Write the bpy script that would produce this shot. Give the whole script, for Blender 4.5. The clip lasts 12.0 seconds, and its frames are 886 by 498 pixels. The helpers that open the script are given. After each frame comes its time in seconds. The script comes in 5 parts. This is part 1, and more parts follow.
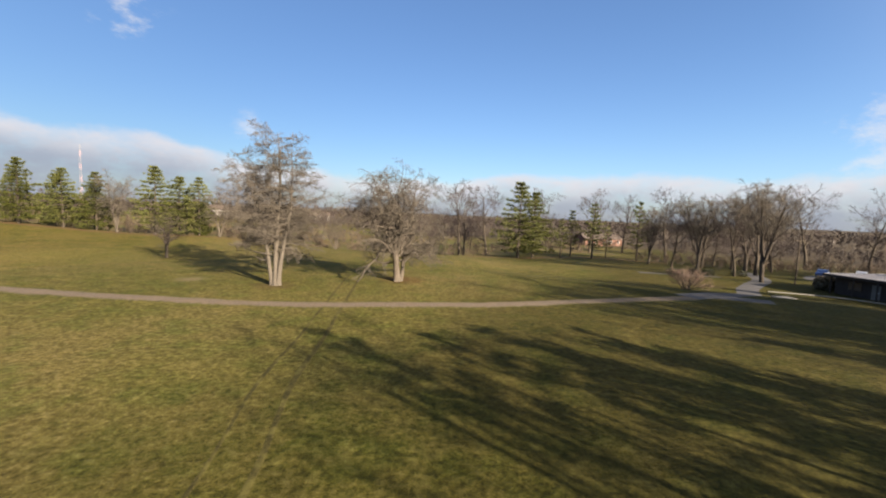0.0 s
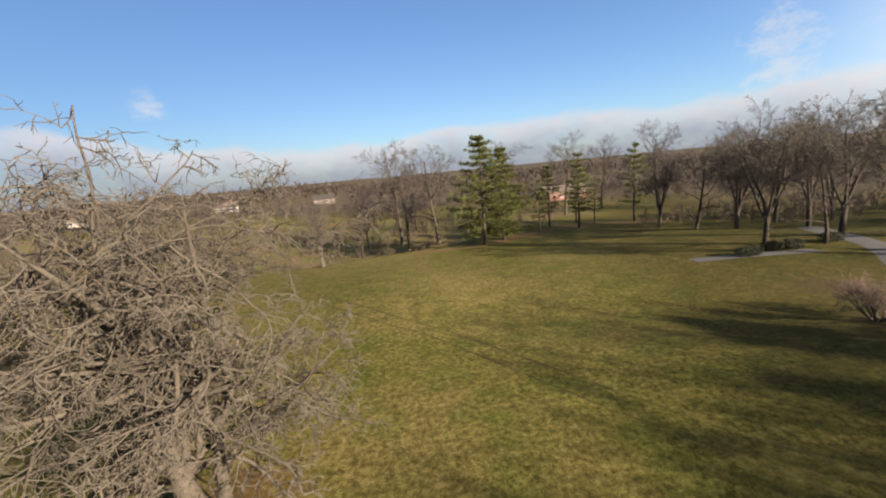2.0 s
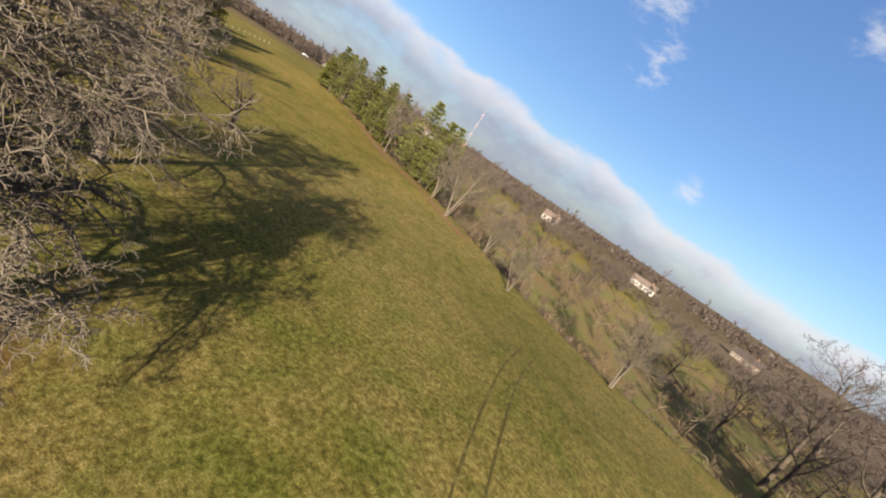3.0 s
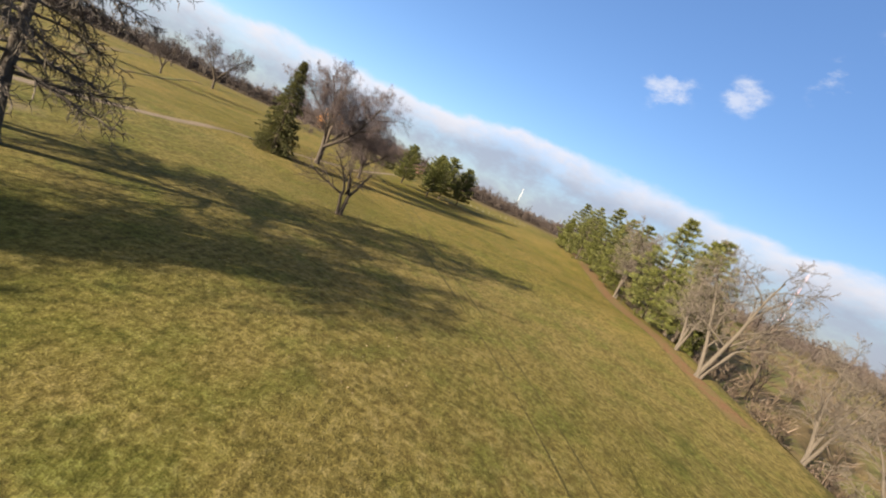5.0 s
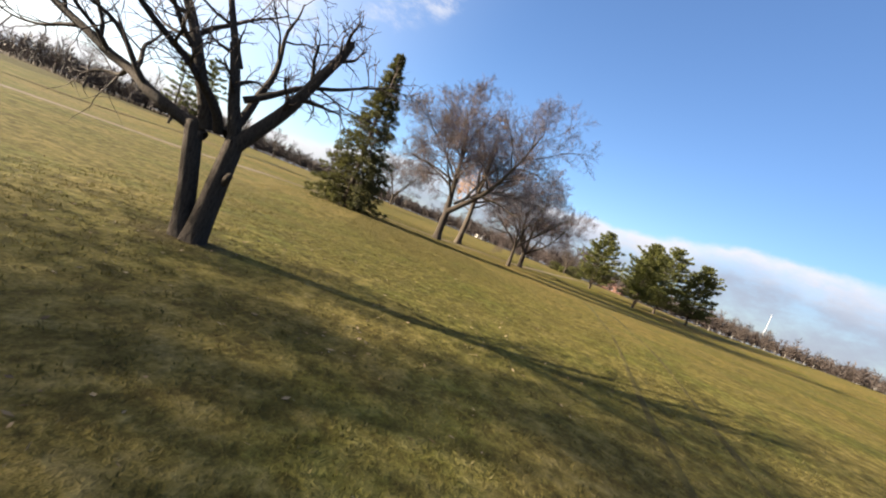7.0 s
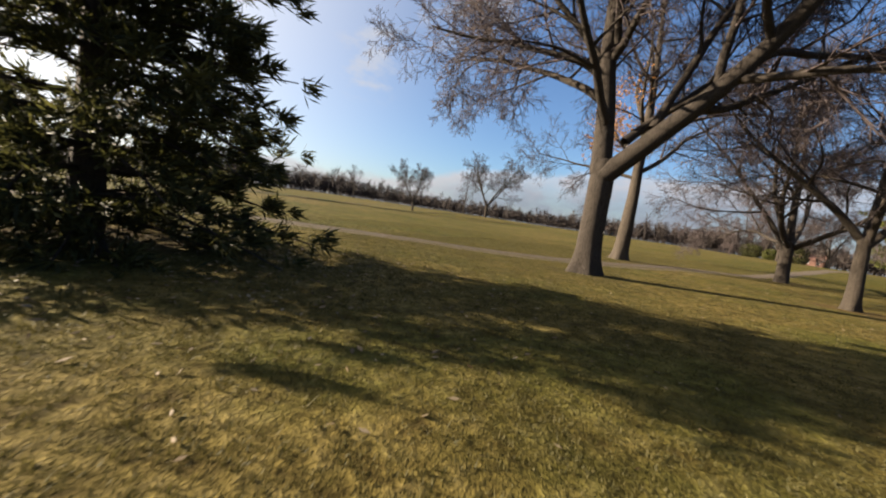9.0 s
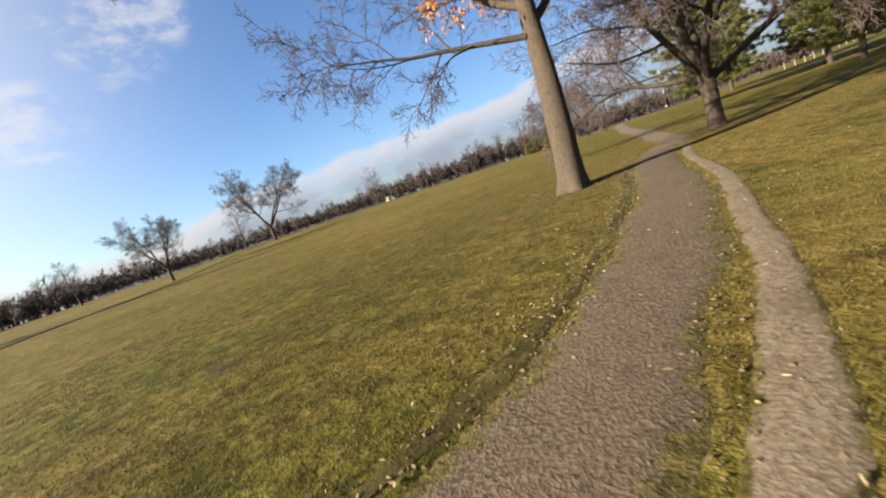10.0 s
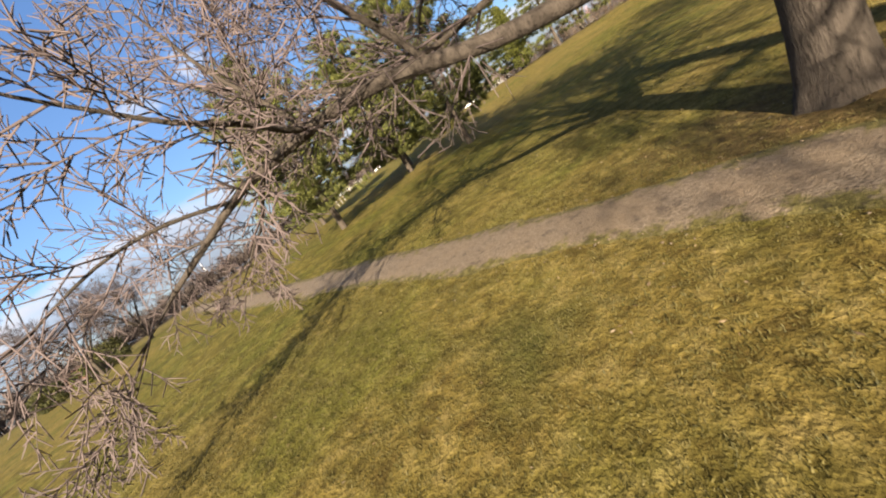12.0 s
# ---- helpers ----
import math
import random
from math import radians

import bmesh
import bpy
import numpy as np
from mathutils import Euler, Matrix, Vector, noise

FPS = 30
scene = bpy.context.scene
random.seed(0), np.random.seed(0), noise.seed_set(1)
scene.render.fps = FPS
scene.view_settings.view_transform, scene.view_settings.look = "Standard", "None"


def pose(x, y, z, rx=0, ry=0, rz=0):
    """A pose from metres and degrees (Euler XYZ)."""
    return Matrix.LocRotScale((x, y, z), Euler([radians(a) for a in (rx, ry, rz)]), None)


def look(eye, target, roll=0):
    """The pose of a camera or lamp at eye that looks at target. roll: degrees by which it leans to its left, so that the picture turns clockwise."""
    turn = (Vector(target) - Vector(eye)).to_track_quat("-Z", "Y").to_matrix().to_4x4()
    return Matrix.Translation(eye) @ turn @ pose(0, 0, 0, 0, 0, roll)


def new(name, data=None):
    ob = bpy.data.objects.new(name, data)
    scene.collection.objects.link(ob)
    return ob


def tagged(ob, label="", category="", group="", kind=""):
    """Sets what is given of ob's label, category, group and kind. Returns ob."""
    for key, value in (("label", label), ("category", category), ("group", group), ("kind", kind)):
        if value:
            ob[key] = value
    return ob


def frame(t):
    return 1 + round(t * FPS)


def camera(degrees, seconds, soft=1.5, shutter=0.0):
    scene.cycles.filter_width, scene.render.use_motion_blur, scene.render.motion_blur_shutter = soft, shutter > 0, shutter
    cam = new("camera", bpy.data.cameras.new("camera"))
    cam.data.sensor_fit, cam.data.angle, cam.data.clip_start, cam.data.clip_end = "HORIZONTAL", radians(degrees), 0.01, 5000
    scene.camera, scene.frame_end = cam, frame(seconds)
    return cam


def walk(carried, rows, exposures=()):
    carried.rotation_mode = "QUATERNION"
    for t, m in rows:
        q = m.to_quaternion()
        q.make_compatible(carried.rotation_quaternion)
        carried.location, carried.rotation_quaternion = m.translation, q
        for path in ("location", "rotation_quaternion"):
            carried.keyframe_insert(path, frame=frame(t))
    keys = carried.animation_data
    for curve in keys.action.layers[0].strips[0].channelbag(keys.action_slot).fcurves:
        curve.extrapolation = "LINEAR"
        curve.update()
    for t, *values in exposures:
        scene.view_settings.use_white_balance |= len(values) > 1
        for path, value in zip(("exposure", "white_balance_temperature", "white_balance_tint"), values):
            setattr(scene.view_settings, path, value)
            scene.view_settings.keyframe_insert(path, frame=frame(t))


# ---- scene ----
# camera: a drone that sweeps low over a golf course
cam = camera(96.0, 12.0, soft=2.0, shutter=0.03)
PATH = [
    (0, (-1.03, 1.83, 8.36), (-1.015, 11.794, 7.475), 2.33),
    (0.5, (-2.12, 8.40, 9.86), (-1.395, 18.318, 8.818), -1.46),
    (1, (-1.86, 20.21, 10.57), (0.956, 29.734, 9.445), -19.17),
    (1.5, (-1.14, 29.74, 11.52), (2.823, 38.701, 9.530), -22.12),
    (2, (1.20, 36.60, 12.00), (2.513, 46.324, 10.070), -5.40),
    (2.5, (6.60, 45.40, 13.00), (2.475, 54.259, 10.880), 20.97),
    (3, (7.06, 53.63, 12.70), (-0.113, 60.159, 10.262), 33.64),
    (3.5, (3.47, 63.16, 9.74), (-5.698, 66.553, 7.614), 35.52),
    (3.7, (3.15, 65.97, 9.05), (-6.390, 68.173, 6.997), 36.73),
    (5.3, (-11.45, 77.07, 6.00), (-21.197, 75.421, 4.460), 21.02),
    (5.5, (-14.59, 77.39, 5.00), (-24.323, 75.576, 3.585), 16.83),
    (6, (-22.43, 77.63, 4.46), (-31.804, 74.344, 3.308), 17.45),
    (6.5, (-32.47, 74.26, 3.33), (-41.139, 69.370, 2.384), 22.15),
    (7, (-39.88, 70.18, 1.99), (-47.769, 64.073, 1.408), 21.66),
    (7.2, (-41.99, 69.01, 1.53), (-49.284, 62.170, 1.417), 21.98),
    (8.8, (-60.58, 52.80, 1.78), (-65.946, 44.424, 0.739), 13.19),
    (9, (-61.67, 50.77, 1.54), (-67.560, 42.747, 0.601), 8.54),
    (9.1, (-63.17, 49.21, 1.53), (-69.259, 41.326, 0.680), 4.75),
    (9.5, (-66.70, 44.65, 1.82), (-74.132, 38.037, 0.780), -10.30),
    (10, (-70.86, 39.44, 1.77), (-79.656, 34.946, 0.210), -18.54),
    (10.5, (-76.46, 34.97, 2.32), (-86.221, 33.523, 0.686), -32.84),
    (11, (-83.14, 34.40, 1.77), (-92.460, 37.436, -0.222), -42.08),
    (11.5, (-88.02, 34.91, 2.07), (-96.251, 40.255, 0.147), -42.84),
    (12, (-92.17, 37.07, 2.48), (-100.355, 42.276, 0.040), -34.84),
]
walk(cam, [(t, look(eye, target, roll)) for t, eye, target, roll in PATH],
     exposures=[(0.0, 2.35), (0.5, 2.4), (1.0, 2.2), (1.5, 2.1), (2.0, 2.25), (3.5, 2.45), (5.5, 2.6), (7.0, 2.65), (8.8, 2.2), (9.0, 2.05), (9.5, 2.2), (10.0, 2.35), (11.0, 2.55), (12.0, 2.6)])

# ---------------------------------------------------------------- light
SUN_AZ = Vector((0.722, -0.692, 0)).normalized()      # towards the sun, on the ground
SUN_EL = radians(19.0)
sun_dir = Vector((SUN_AZ.x * math.cos(SUN_EL), SUN_AZ.y * math.cos(SUN_EL), math.sin(SUN_EL)))
sun_data = bpy.data.lights.new("sun", "SUN")
sun_data.energy, sun_data.angle, sun_data.color = 5.0, radians(0.6), (1.0, 0.84, 0.64)
sun = new("sun", sun_data)
sun.matrix_world = look((0, 0, 100), Vector((0, 0, 100)) - sun_dir)

world = bpy.data.worlds.new("sky")
scene.world = world
world.use_nodes = True


def sky_nodes():
    nt = world.node_tree
    nt.nodes.clear()
    N, L = nt.nodes.new, nt.links.new

    def math_node(op, a, b=None, c=None, clamp=False):
        n = N("ShaderNodeMath")
        n.operation, n.use_clamp = op, clamp
        for i, v in enumerate((a, b, c)):
            if v is None:
                continue
            if isinstance(v, (int, float)):
                n.inputs[i].default_value = v
            else:
                L(v, n.inputs[i])
        return n.outputs[0]

    out, bg = N("ShaderNodeOutputWorld"), N("ShaderNodeBackground")
    sky = N("ShaderNodeTexSky")
    sky.sky_type, sky.sun_disc = "NISHITA", False
    sky.sun_elevation = SUN_EL
    sky.sun_rotation = math.atan2(SUN_AZ.x, SUN_AZ.y)
    sky.air_density, sky.dust_density, sky.ozone_density = 1.0, 0.6, 2.2
    tc = N("ShaderNodeTexCoord")
    sep = N("ShaderNodeSeparateXYZ")
    L(tc.outputs["Generated"], sep.inputs[0])
    x, y, z = sep.outputs
    # cloud coordinates: bearing and elevation, clouds stretched along the horizon
    az = math_node("ARCTAN2", math_node("MULTIPLY", x, -1.0), y)          # left of +y
    el = math_node("ARCSINE", z)
    comb = N("ShaderNodeCombineXYZ")
    L(x, comb.inputs[0])
    L(y, comb.inputs[1])
    L(math_node("MULTIPLY", el, 1.9), comb.inputs[2])

    def fbm(scale, detail, rough, offset=0.0):
        n = N("ShaderNodeTexNoise")
        n.inputs["Scale"].default_value, n.inputs["Detail"].default_value = scale, detail
        n.inputs["Roughness"].default_value = rough
        m = N("ShaderNodeVectorMath")
        m.operation = "ADD"
        L(comb.outputs[0], m.inputs[0])
        m.inputs[1].default_value = (offset, offset * 0.7, offset * 0.3)
        L(m.outputs[0], n.inputs["Vector"])
        return n.outputs["Fac"]

    def ramp(v, lo, hi):
        n = N("ShaderNodeMapRange")
        n.interpolation_type = "SMOOTHSTEP"
        n.inputs["From Min"].default_value, n.inputs["From Max"].default_value = lo, hi
        L(v, n.inputs["Value"])
        return n.outputs[0]

    # a bank of cloud whose top, in degrees, changes with the bearing
    tops = N("ShaderNodeValToRGB")
    tops.color_ramp.interpolation = "EASE"
    marks = [(-180, 2.5), (-110, 3.0), (-60, 6.5), (-35, 5.7), (-16, 6.3), (8, 5.0), (24, 5.6), (36, 7.8), (57, 9.0), (74, 10.3), (92, 10.2), (108, 8.9), (133, 7.6), (155, 4.0)]
    ends = tops.color_ramp.elements
    while len(ends) < len(marks):
        ends.new(0.5)
    for e, (bearing, top) in zip(ends, marks):
        e.position, e.color = (bearing + 180) / 360, (top / 12,) * 3 + (1,)
    L(math_node("MULTIPLY_ADD", az, 1 / (2 * math.pi), 0.5), tops.inputs[0])
    top = math_node("MULTIPLY", tops.outputs[0], radians(12))
    rag = fbm(5.5, 8.0, 0.62)
    top = math_node("ADD", top, math_node("MULTIPLY", math_node("SUBTRACT", rag, 0.5), 0.075))
    under = math_node("SUBTRACT", top, el)
    bank = ramp(under, 0.0, 0.022)
    wisp = ramp(fbm(9.0, 6.0, 0.65, 7.0), 0.30, 0.62)
    bank = math_node("MULTIPLY", bank, math_node("MULTIPLY_ADD", wisp, 0.45, 0.55))
    grey = ramp(under, 0.012, 0.085)
    # a few small clouds above it: bearing, elevation and size in degrees
    near = None
    for bearing, height, size in ((57, 29, 5), (42, 26, 5), (38, 20, 5), (70, 22, 3), (78, 21, 4), (63, 25, 3), (157, 18, 6.5), (148, 26, 7.5), (141, 27, 4), (20, 29, 4),
                                  (26, 10, 2.6), (-47, 8.5, 8), (-62, 11.5, 10)):
        b, h = radians(bearing), radians(height)
        away = N("ShaderNodeVectorMath")
        away.operation = "DISTANCE"
        L(tc.outputs["Generated"], away.inputs[0])
        away.inputs[1].default_value = (-math.sin(b) * math.cos(h), math.cos(b) * math.cos(h), math.sin(h))
        m = math_node("SUBTRACT", 1.0, math_node("DIVIDE", away.outputs["Value"], radians(size)), clamp=True)
        near = m if near is None else math_node("MAXIMUM", near, m)
    lump = math_node("ADD", fbm(9.0, 9.0, 0.66, 3.3), math_node("MULTIPLY", near, 0.16))
    puff = math_node("MULTIPLY", ramp(lump, 0.54, 0.76), ramp(near, 0.0, 0.55))
    # thin bright haze round the sun and along the horizon
    dot = N("ShaderNodeVectorMath")
    dot.operation = "DOT_PRODUCT"
    L(tc.outputs["Generated"], dot.inputs[0])
    dot.inputs[1].default_value = sun_dir
    glow = math_node("POWER", math_node("MAXIMUM", dot.outputs["Value"], 0.0), 2.2)

    def mix(fac, a, b):
        n = N("ShaderNodeMix")
        n.data_type = "RGBA"
        L(fac, n.inputs[0])
        for s, v in ((n.inputs[6], a), (n.inputs[7], b)):
            if isinstance(v, tuple):
                s.default_value = (*v, 1)
            else:
                L(v, s)
        return n.outputs[2]

    tone = mix(grey, (3.2, 3.05, 3.15), (1.5, 1.62, 2.0))
    tint = N("ShaderNodeMix")
    tint.data_type, tint.blend_type = "RGBA", "MULTIPLY"
    tint.inputs[0].default_value = 1.0
    L(sky.outputs[0], tint.inputs[6])
    tint.inputs[7].default_value = (0.455, 0.525, 0.64, 1)
    # the sky a right angle from the sun is hardly darker than opposite to it
    square = math_node("MULTIPLY", dot.outputs["Value"], dot.outputs["Value"])
    even = N("ShaderNodeVectorMath")
    even.operation = "SCALE"
    L(tint.outputs[2], even.inputs[0])
    L(math_node("MULTIPLY_ADD", square, -0.86, 1.42), even.inputs["Scale"])
    col = mix(math_node("MINIMUM", math_node("MULTIPLY", glow, 1.2), 0.95), even.outputs[0], (7.4, 7.2, 7.0))
    col = mix(math_node("MULTIPLY", bank, 0.88), col, tone)
    col = mix(math_node("MULTIPLY", puff, 0.54), col, (3.5, 3.4, 3.4))
    # a bright veil of thin cloud low in the east
    veil = N("ShaderNodeVectorMath")
    veil.operation = "DOT_PRODUCT"
    L(tc.outputs["Generated"], veil.inputs[0])
    veil.inputs[1].default_value = (math.sin(radians(92)), math.cos(radians(92)), 0.12)
    thin = math_node("MULTIPLY", ramp(veil.outputs["Value"], 0.72, 0.99), math_node("MULTIPLY_ADD", wisp, 0.5, 0.35))
    col = mix(thin, col, (4.6, 4.5, 4.5))
    L(col, bg.inputs[0])
    bg.inputs[1].default_value = 0.05
    L(bg.outputs[0], out.inputs[0])


sky_nodes()

# ---------------------------------------------------------------- materials
class Mat:
    """A node material with a few short-hands."""

    def __init__(self, name, rough=0.8, spec=0.3):
        self.m = bpy.data.materials.new(name)
        self.m.use_nodes = True
        self.nt = self.m.node_tree
        self.b = self.nt.nodes["Principled BSDF"]
        self.b.inputs["Roughness"].default_value = rough
        self.b.inputs["Specular IOR Level"].default_value = spec

    def node(self, kind, **values):
        n = self.nt.nodes.new(kind)
        for k, v in values.items():
            n.inputs[k.replace("_", " ")].default_value = v
        return n

    def link(self, a, b):
        self.nt.links.new(a, b)

    def coords(self, kind="Object", scale=(1, 1, 1)):
        tc, mp = self.node("ShaderNodeTexCoord"), self.node("ShaderNodeMapping")
        mp.inputs["Scale"].default_value = scale
        self.link(tc.outputs[kind], mp.inputs["Vector"])
        return mp.outputs[0]

    def noise(self, vec, scale, detail=4.0, rough=0.6):
        n = self.node("ShaderNodeTexNoise", Scale=scale, Detail=detail, Roughness=rough)
        self.link(vec, n.inputs["Vector"])
        return n.outputs["Fac"]

    def ramp(self, fac, stops):
        n = self.node("ShaderNodeValToRGB")
        e = n.color_ramp.elements
        while len(e) < len(stops):
            e.new(0.5)
        for el, (p, c) in zip(e, stops):
            el.position, el.color = p, (*c, 1)
        self.link(fac, n.inputs[0])
        return n.outputs[0]

    def mix(self, fac, a, b, mode="MIX"):
        n = self.node("ShaderNodeMix")
        n.data_type, n.blend_type = "RGBA", mode
        for s, v in ((n.inputs[0], fac), (n.inputs[6], a), (n.inputs[7], b)):
            if isinstance(v, tuple):
                s.default_value = (*v, 1)
            elif isinstance(v, (int, float)):
                s.default_value = v
            else:
                self.link(v, s)
        return n.outputs[2]

    def range(self, v, a, b, c=0.0, d=1.0):
        n = self.node("ShaderNodeMapRange")
        for i, q in zip((1, 2, 3, 4), (a, b, c, d)):
            n.inputs[i].default_value = q
        self.link(v, n.inputs[0])
        return n.outputs[0]

    def colour(self, c):
        if isinstance(c, tuple):
            self.b.inputs["Base Color"].default_value = (*c, 1)
        else:
            self.link(c, self.b.inputs["Base Color"])
        return self

    def bump(self, h, strength=0.4, dist=0.05):
        n = self.node("ShaderNodeBump", Strength=strength, Distance=dist)
        self.link(h, n.inputs["Height"])
        self.link(n.outputs[0], self.b.inputs["Normal"])
        return self


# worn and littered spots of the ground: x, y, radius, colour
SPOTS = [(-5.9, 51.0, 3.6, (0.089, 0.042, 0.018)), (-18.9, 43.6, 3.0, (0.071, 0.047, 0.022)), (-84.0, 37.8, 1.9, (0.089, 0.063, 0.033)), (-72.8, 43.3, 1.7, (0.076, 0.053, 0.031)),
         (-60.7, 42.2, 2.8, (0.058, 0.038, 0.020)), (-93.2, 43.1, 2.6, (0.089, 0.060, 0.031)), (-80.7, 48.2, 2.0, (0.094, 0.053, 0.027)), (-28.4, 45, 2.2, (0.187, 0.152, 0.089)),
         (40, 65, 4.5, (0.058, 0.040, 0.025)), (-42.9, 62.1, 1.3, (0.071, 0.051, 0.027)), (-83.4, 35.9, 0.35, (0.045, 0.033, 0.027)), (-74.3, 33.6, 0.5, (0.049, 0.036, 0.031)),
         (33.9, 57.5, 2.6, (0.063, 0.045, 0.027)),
         # darker green spots in the fairway
         (-89.2, 36.2, 1.3, (0.053, 0.057, 0.014)), (-95.2, 39.2, 1.2, (0.053, 0.057, 0.014)), (-80.7, 37.2, 0.7, (0.053, 0.057, 0.014)), (-83.5, 35.6, 0.9, (0.056, 0.059, 0.015))]


def grass_material():
    a = Mat("winter_grass", 0.95, 0.08)
    v = a.coords()
    big, mid = a.noise(v, 0.035, 5, 0.6), a.noise(v, 0.30, 6, 0.65)
    tuft, fine = a.noise(v, 3.2, 6, 0.72), a.noise(v, 14.0, 4, 0.7)
    green = a.ramp(tuft, [(0.37, (0.032, 0.032, 0.007)), (0.50, (0.084, 0.077, 0.016)), (0.64, (0.142, 0.126, 0.038))])
    straw = a.ramp(tuft, [(0.37, (0.060, 0.044, 0.014)), (0.50, (0.129, 0.103, 0.033)), (0.64, (0.198, 0.160, 0.070))])
    c = a.mix(a.range(big, 0.42, 0.60), green, straw)
    c = a.mix(a.range(mid, 0.50, 0.72, 0.0, 0.6), c, straw)
    c = a.mix(a.range(mid, 0.47, 0.32, 0.0, 0.5), c, green)
    c = a.mix(a.range(fine, 0.36, 0.66, 0.0, 1.0), a.mix(0.55, c, (0.012, 0.011, 0.003)), c)
    c = a.mix(a.range(fine, 0.60, 0.74, 0.0, 0.30), c, (0.140, 0.124, 0.050))
    rag = a.noise(v, 0.9, 5, 0.7)
    # south-eastern fairway: greener, with soft shade and corner falloff put into its darker tone
    xyz = a.node("ShaderNodeSeparateXYZ")
    a.link(v, xyz.inputs[0])
    east = a.node("ShaderNodeMath")
    east.operation = "MULTIPLY_ADD"
    a.link(big, east.inputs[0])
    east.inputs[1].default_value = 60.0
    lean = a.node("ShaderNodeMath")
    lean.operation = "MULTIPLY_ADD"
    a.link(xyz.outputs[1], lean.inputs[0])
    lean.inputs[1].default_value = -0.60
    a.link(xyz.outputs[0], lean.inputs[2])
    a.link(lean.outputs[0], east.inputs[2])
    c = a.mix(a.range(east.outputs[0], 2.0, 19.0, 0.0, 1.0), c, a.mix(1.0, c, (0.48, 0.49, 0.35), "MULTIPLY"))
    c = a.mix(a.range(mid, 0.52, 0.36, 0.0, 0.45), c, a.mix(1.0, c, (0.50, 0.80, 0.45), "MULTIPLY"))
    c = a.mix(a.range(rag, 0.52, 0.34, 0.0, 0.45), c, (0.025, 0.025, 0.005))
    c = a.mix(a.range(rag, 0.54, 0.70, 0.0, 0.35), c, (0.118, 0.104, 0.031))
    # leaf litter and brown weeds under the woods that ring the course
    ring = a.node("ShaderNodeVectorMath")
    ring.operation = "DISTANCE"
    a.link(v, ring.inputs[0])
    ring.inputs[1].default_value = (-60, 10, 0)
    wood = a.node("ShaderNodeMath")
    wood.operation = "MULTIPLY_ADD"
    a.link(big, wood.inputs[0])
    wood.inputs[1].default_value = 90.0
    a.link(ring.outputs["Value"], wood.inputs[2])
    c = a.mix(a.range(wood.outputs[0], 235.0, 275.0, 0.0, 0.92), c, a.mix(a.range(mid, 0.35, 0.65), (0.036, 0.028, 0.022), (0.076, 0.060, 0.042)))
    # drier and more yellow in the west
    c = a.mix(a.range(xyz.outputs[0], -48.0, -66.0), c, a.mix(1.0, c, (1.05, 1.0, 0.82), "MULTIPLY"))
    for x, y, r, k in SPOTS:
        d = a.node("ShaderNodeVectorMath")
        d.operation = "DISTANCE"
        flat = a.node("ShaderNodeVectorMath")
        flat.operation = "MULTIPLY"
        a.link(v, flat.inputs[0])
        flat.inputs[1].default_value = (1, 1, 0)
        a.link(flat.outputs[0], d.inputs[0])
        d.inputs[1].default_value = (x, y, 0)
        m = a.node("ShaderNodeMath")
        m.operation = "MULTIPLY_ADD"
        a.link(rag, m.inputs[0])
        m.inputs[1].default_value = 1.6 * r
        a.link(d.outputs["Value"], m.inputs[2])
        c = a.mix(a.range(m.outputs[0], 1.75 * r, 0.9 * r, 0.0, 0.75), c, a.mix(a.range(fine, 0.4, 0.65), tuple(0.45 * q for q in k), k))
    a.colour(a.mix(1.0, c, (0.98, 0.96, 0.91), "MULTIPLY"))
    a.bump(a.mix(0.35, tuft, fine), 1.0, 0.09)
    return a.m


def rough_material():
    a = Mat("dry_rough_grass", 0.95, 0.1)
    v = a.coords()
    n1, n2 = a.noise(v, 0.11, 6, 0.65), a.noise(v, 2.2, 5, 0.7)
    c = a.ramp(n2, [(0.30, (0.035, 0.024, 0.011)), (0.55, (0.093, 0.068, 0.031)), (0.75, (0.144, 0.112, 0.056))])
    c = a.mix(a.range(n1, 0.45, 0.60), c, (0.069, 0.069, 0.021))
    a.colour(c).bump(n2, 0.8, 0.2)
    return a.m


def worn_edge(a, v, c):
    """Grass that creeps over the edges of a path."""
    at = a.node("ShaderNodeAttribute")
    at.attribute_name = "edge"
    n = a.node("ShaderNodeMath")
    n.operation = "MULTIPLY_ADD"
    a.link(a.noise(v, 3.0, 6, 0.75), n.inputs[0])
    n.inputs[1].default_value = 1.7
    a.link(at.outputs["Fac"], n.inputs[2])
    g = a.ramp(a.noise(v, 9.0, 4, 0.7), [(0.35, (0.022, 0.019, 0.005)), (0.5, (0.056, 0.048, 0.012)), (0.66, (0.105, 0.087, 0.030))])
    return a.mix(a.range(n.outputs[0], 1.45, 1.62), c, g)


def gravel_material(name="gravel_path", k=1.0):
    a = Mat(name, 0.9, 0.2)
    v = a.coords()
    n1, n2, n3 = a.noise(v, 26.0, 3, 0.7), a.noise(v, 0.9, 5, 0.6), a.noise(v, 5.5, 5, 0.6)
    c = a.ramp(n1, [(0.30, (0.046 * k, 0.033 * k, 0.022 * k)), (0.5, (0.100 * k, 0.077 * k, 0.054 * k)), (0.72, (0.164 * k, 0.132 * k, 0.096 * k))])
    c = a.mix(a.range(n2, 0.46, 0.66, 0.0, 0.6), c, (0.122 * k, 0.090 * k, 0.058 * k))
    c = a.mix(a.range(n3, 0.54, 0.68, 0.0, 0.6), c, (0.036, 0.025, 0.018))
    a.colour(worn_edge(a, v, c)).bump(n1, 0.7, 0.03)
    return a.m


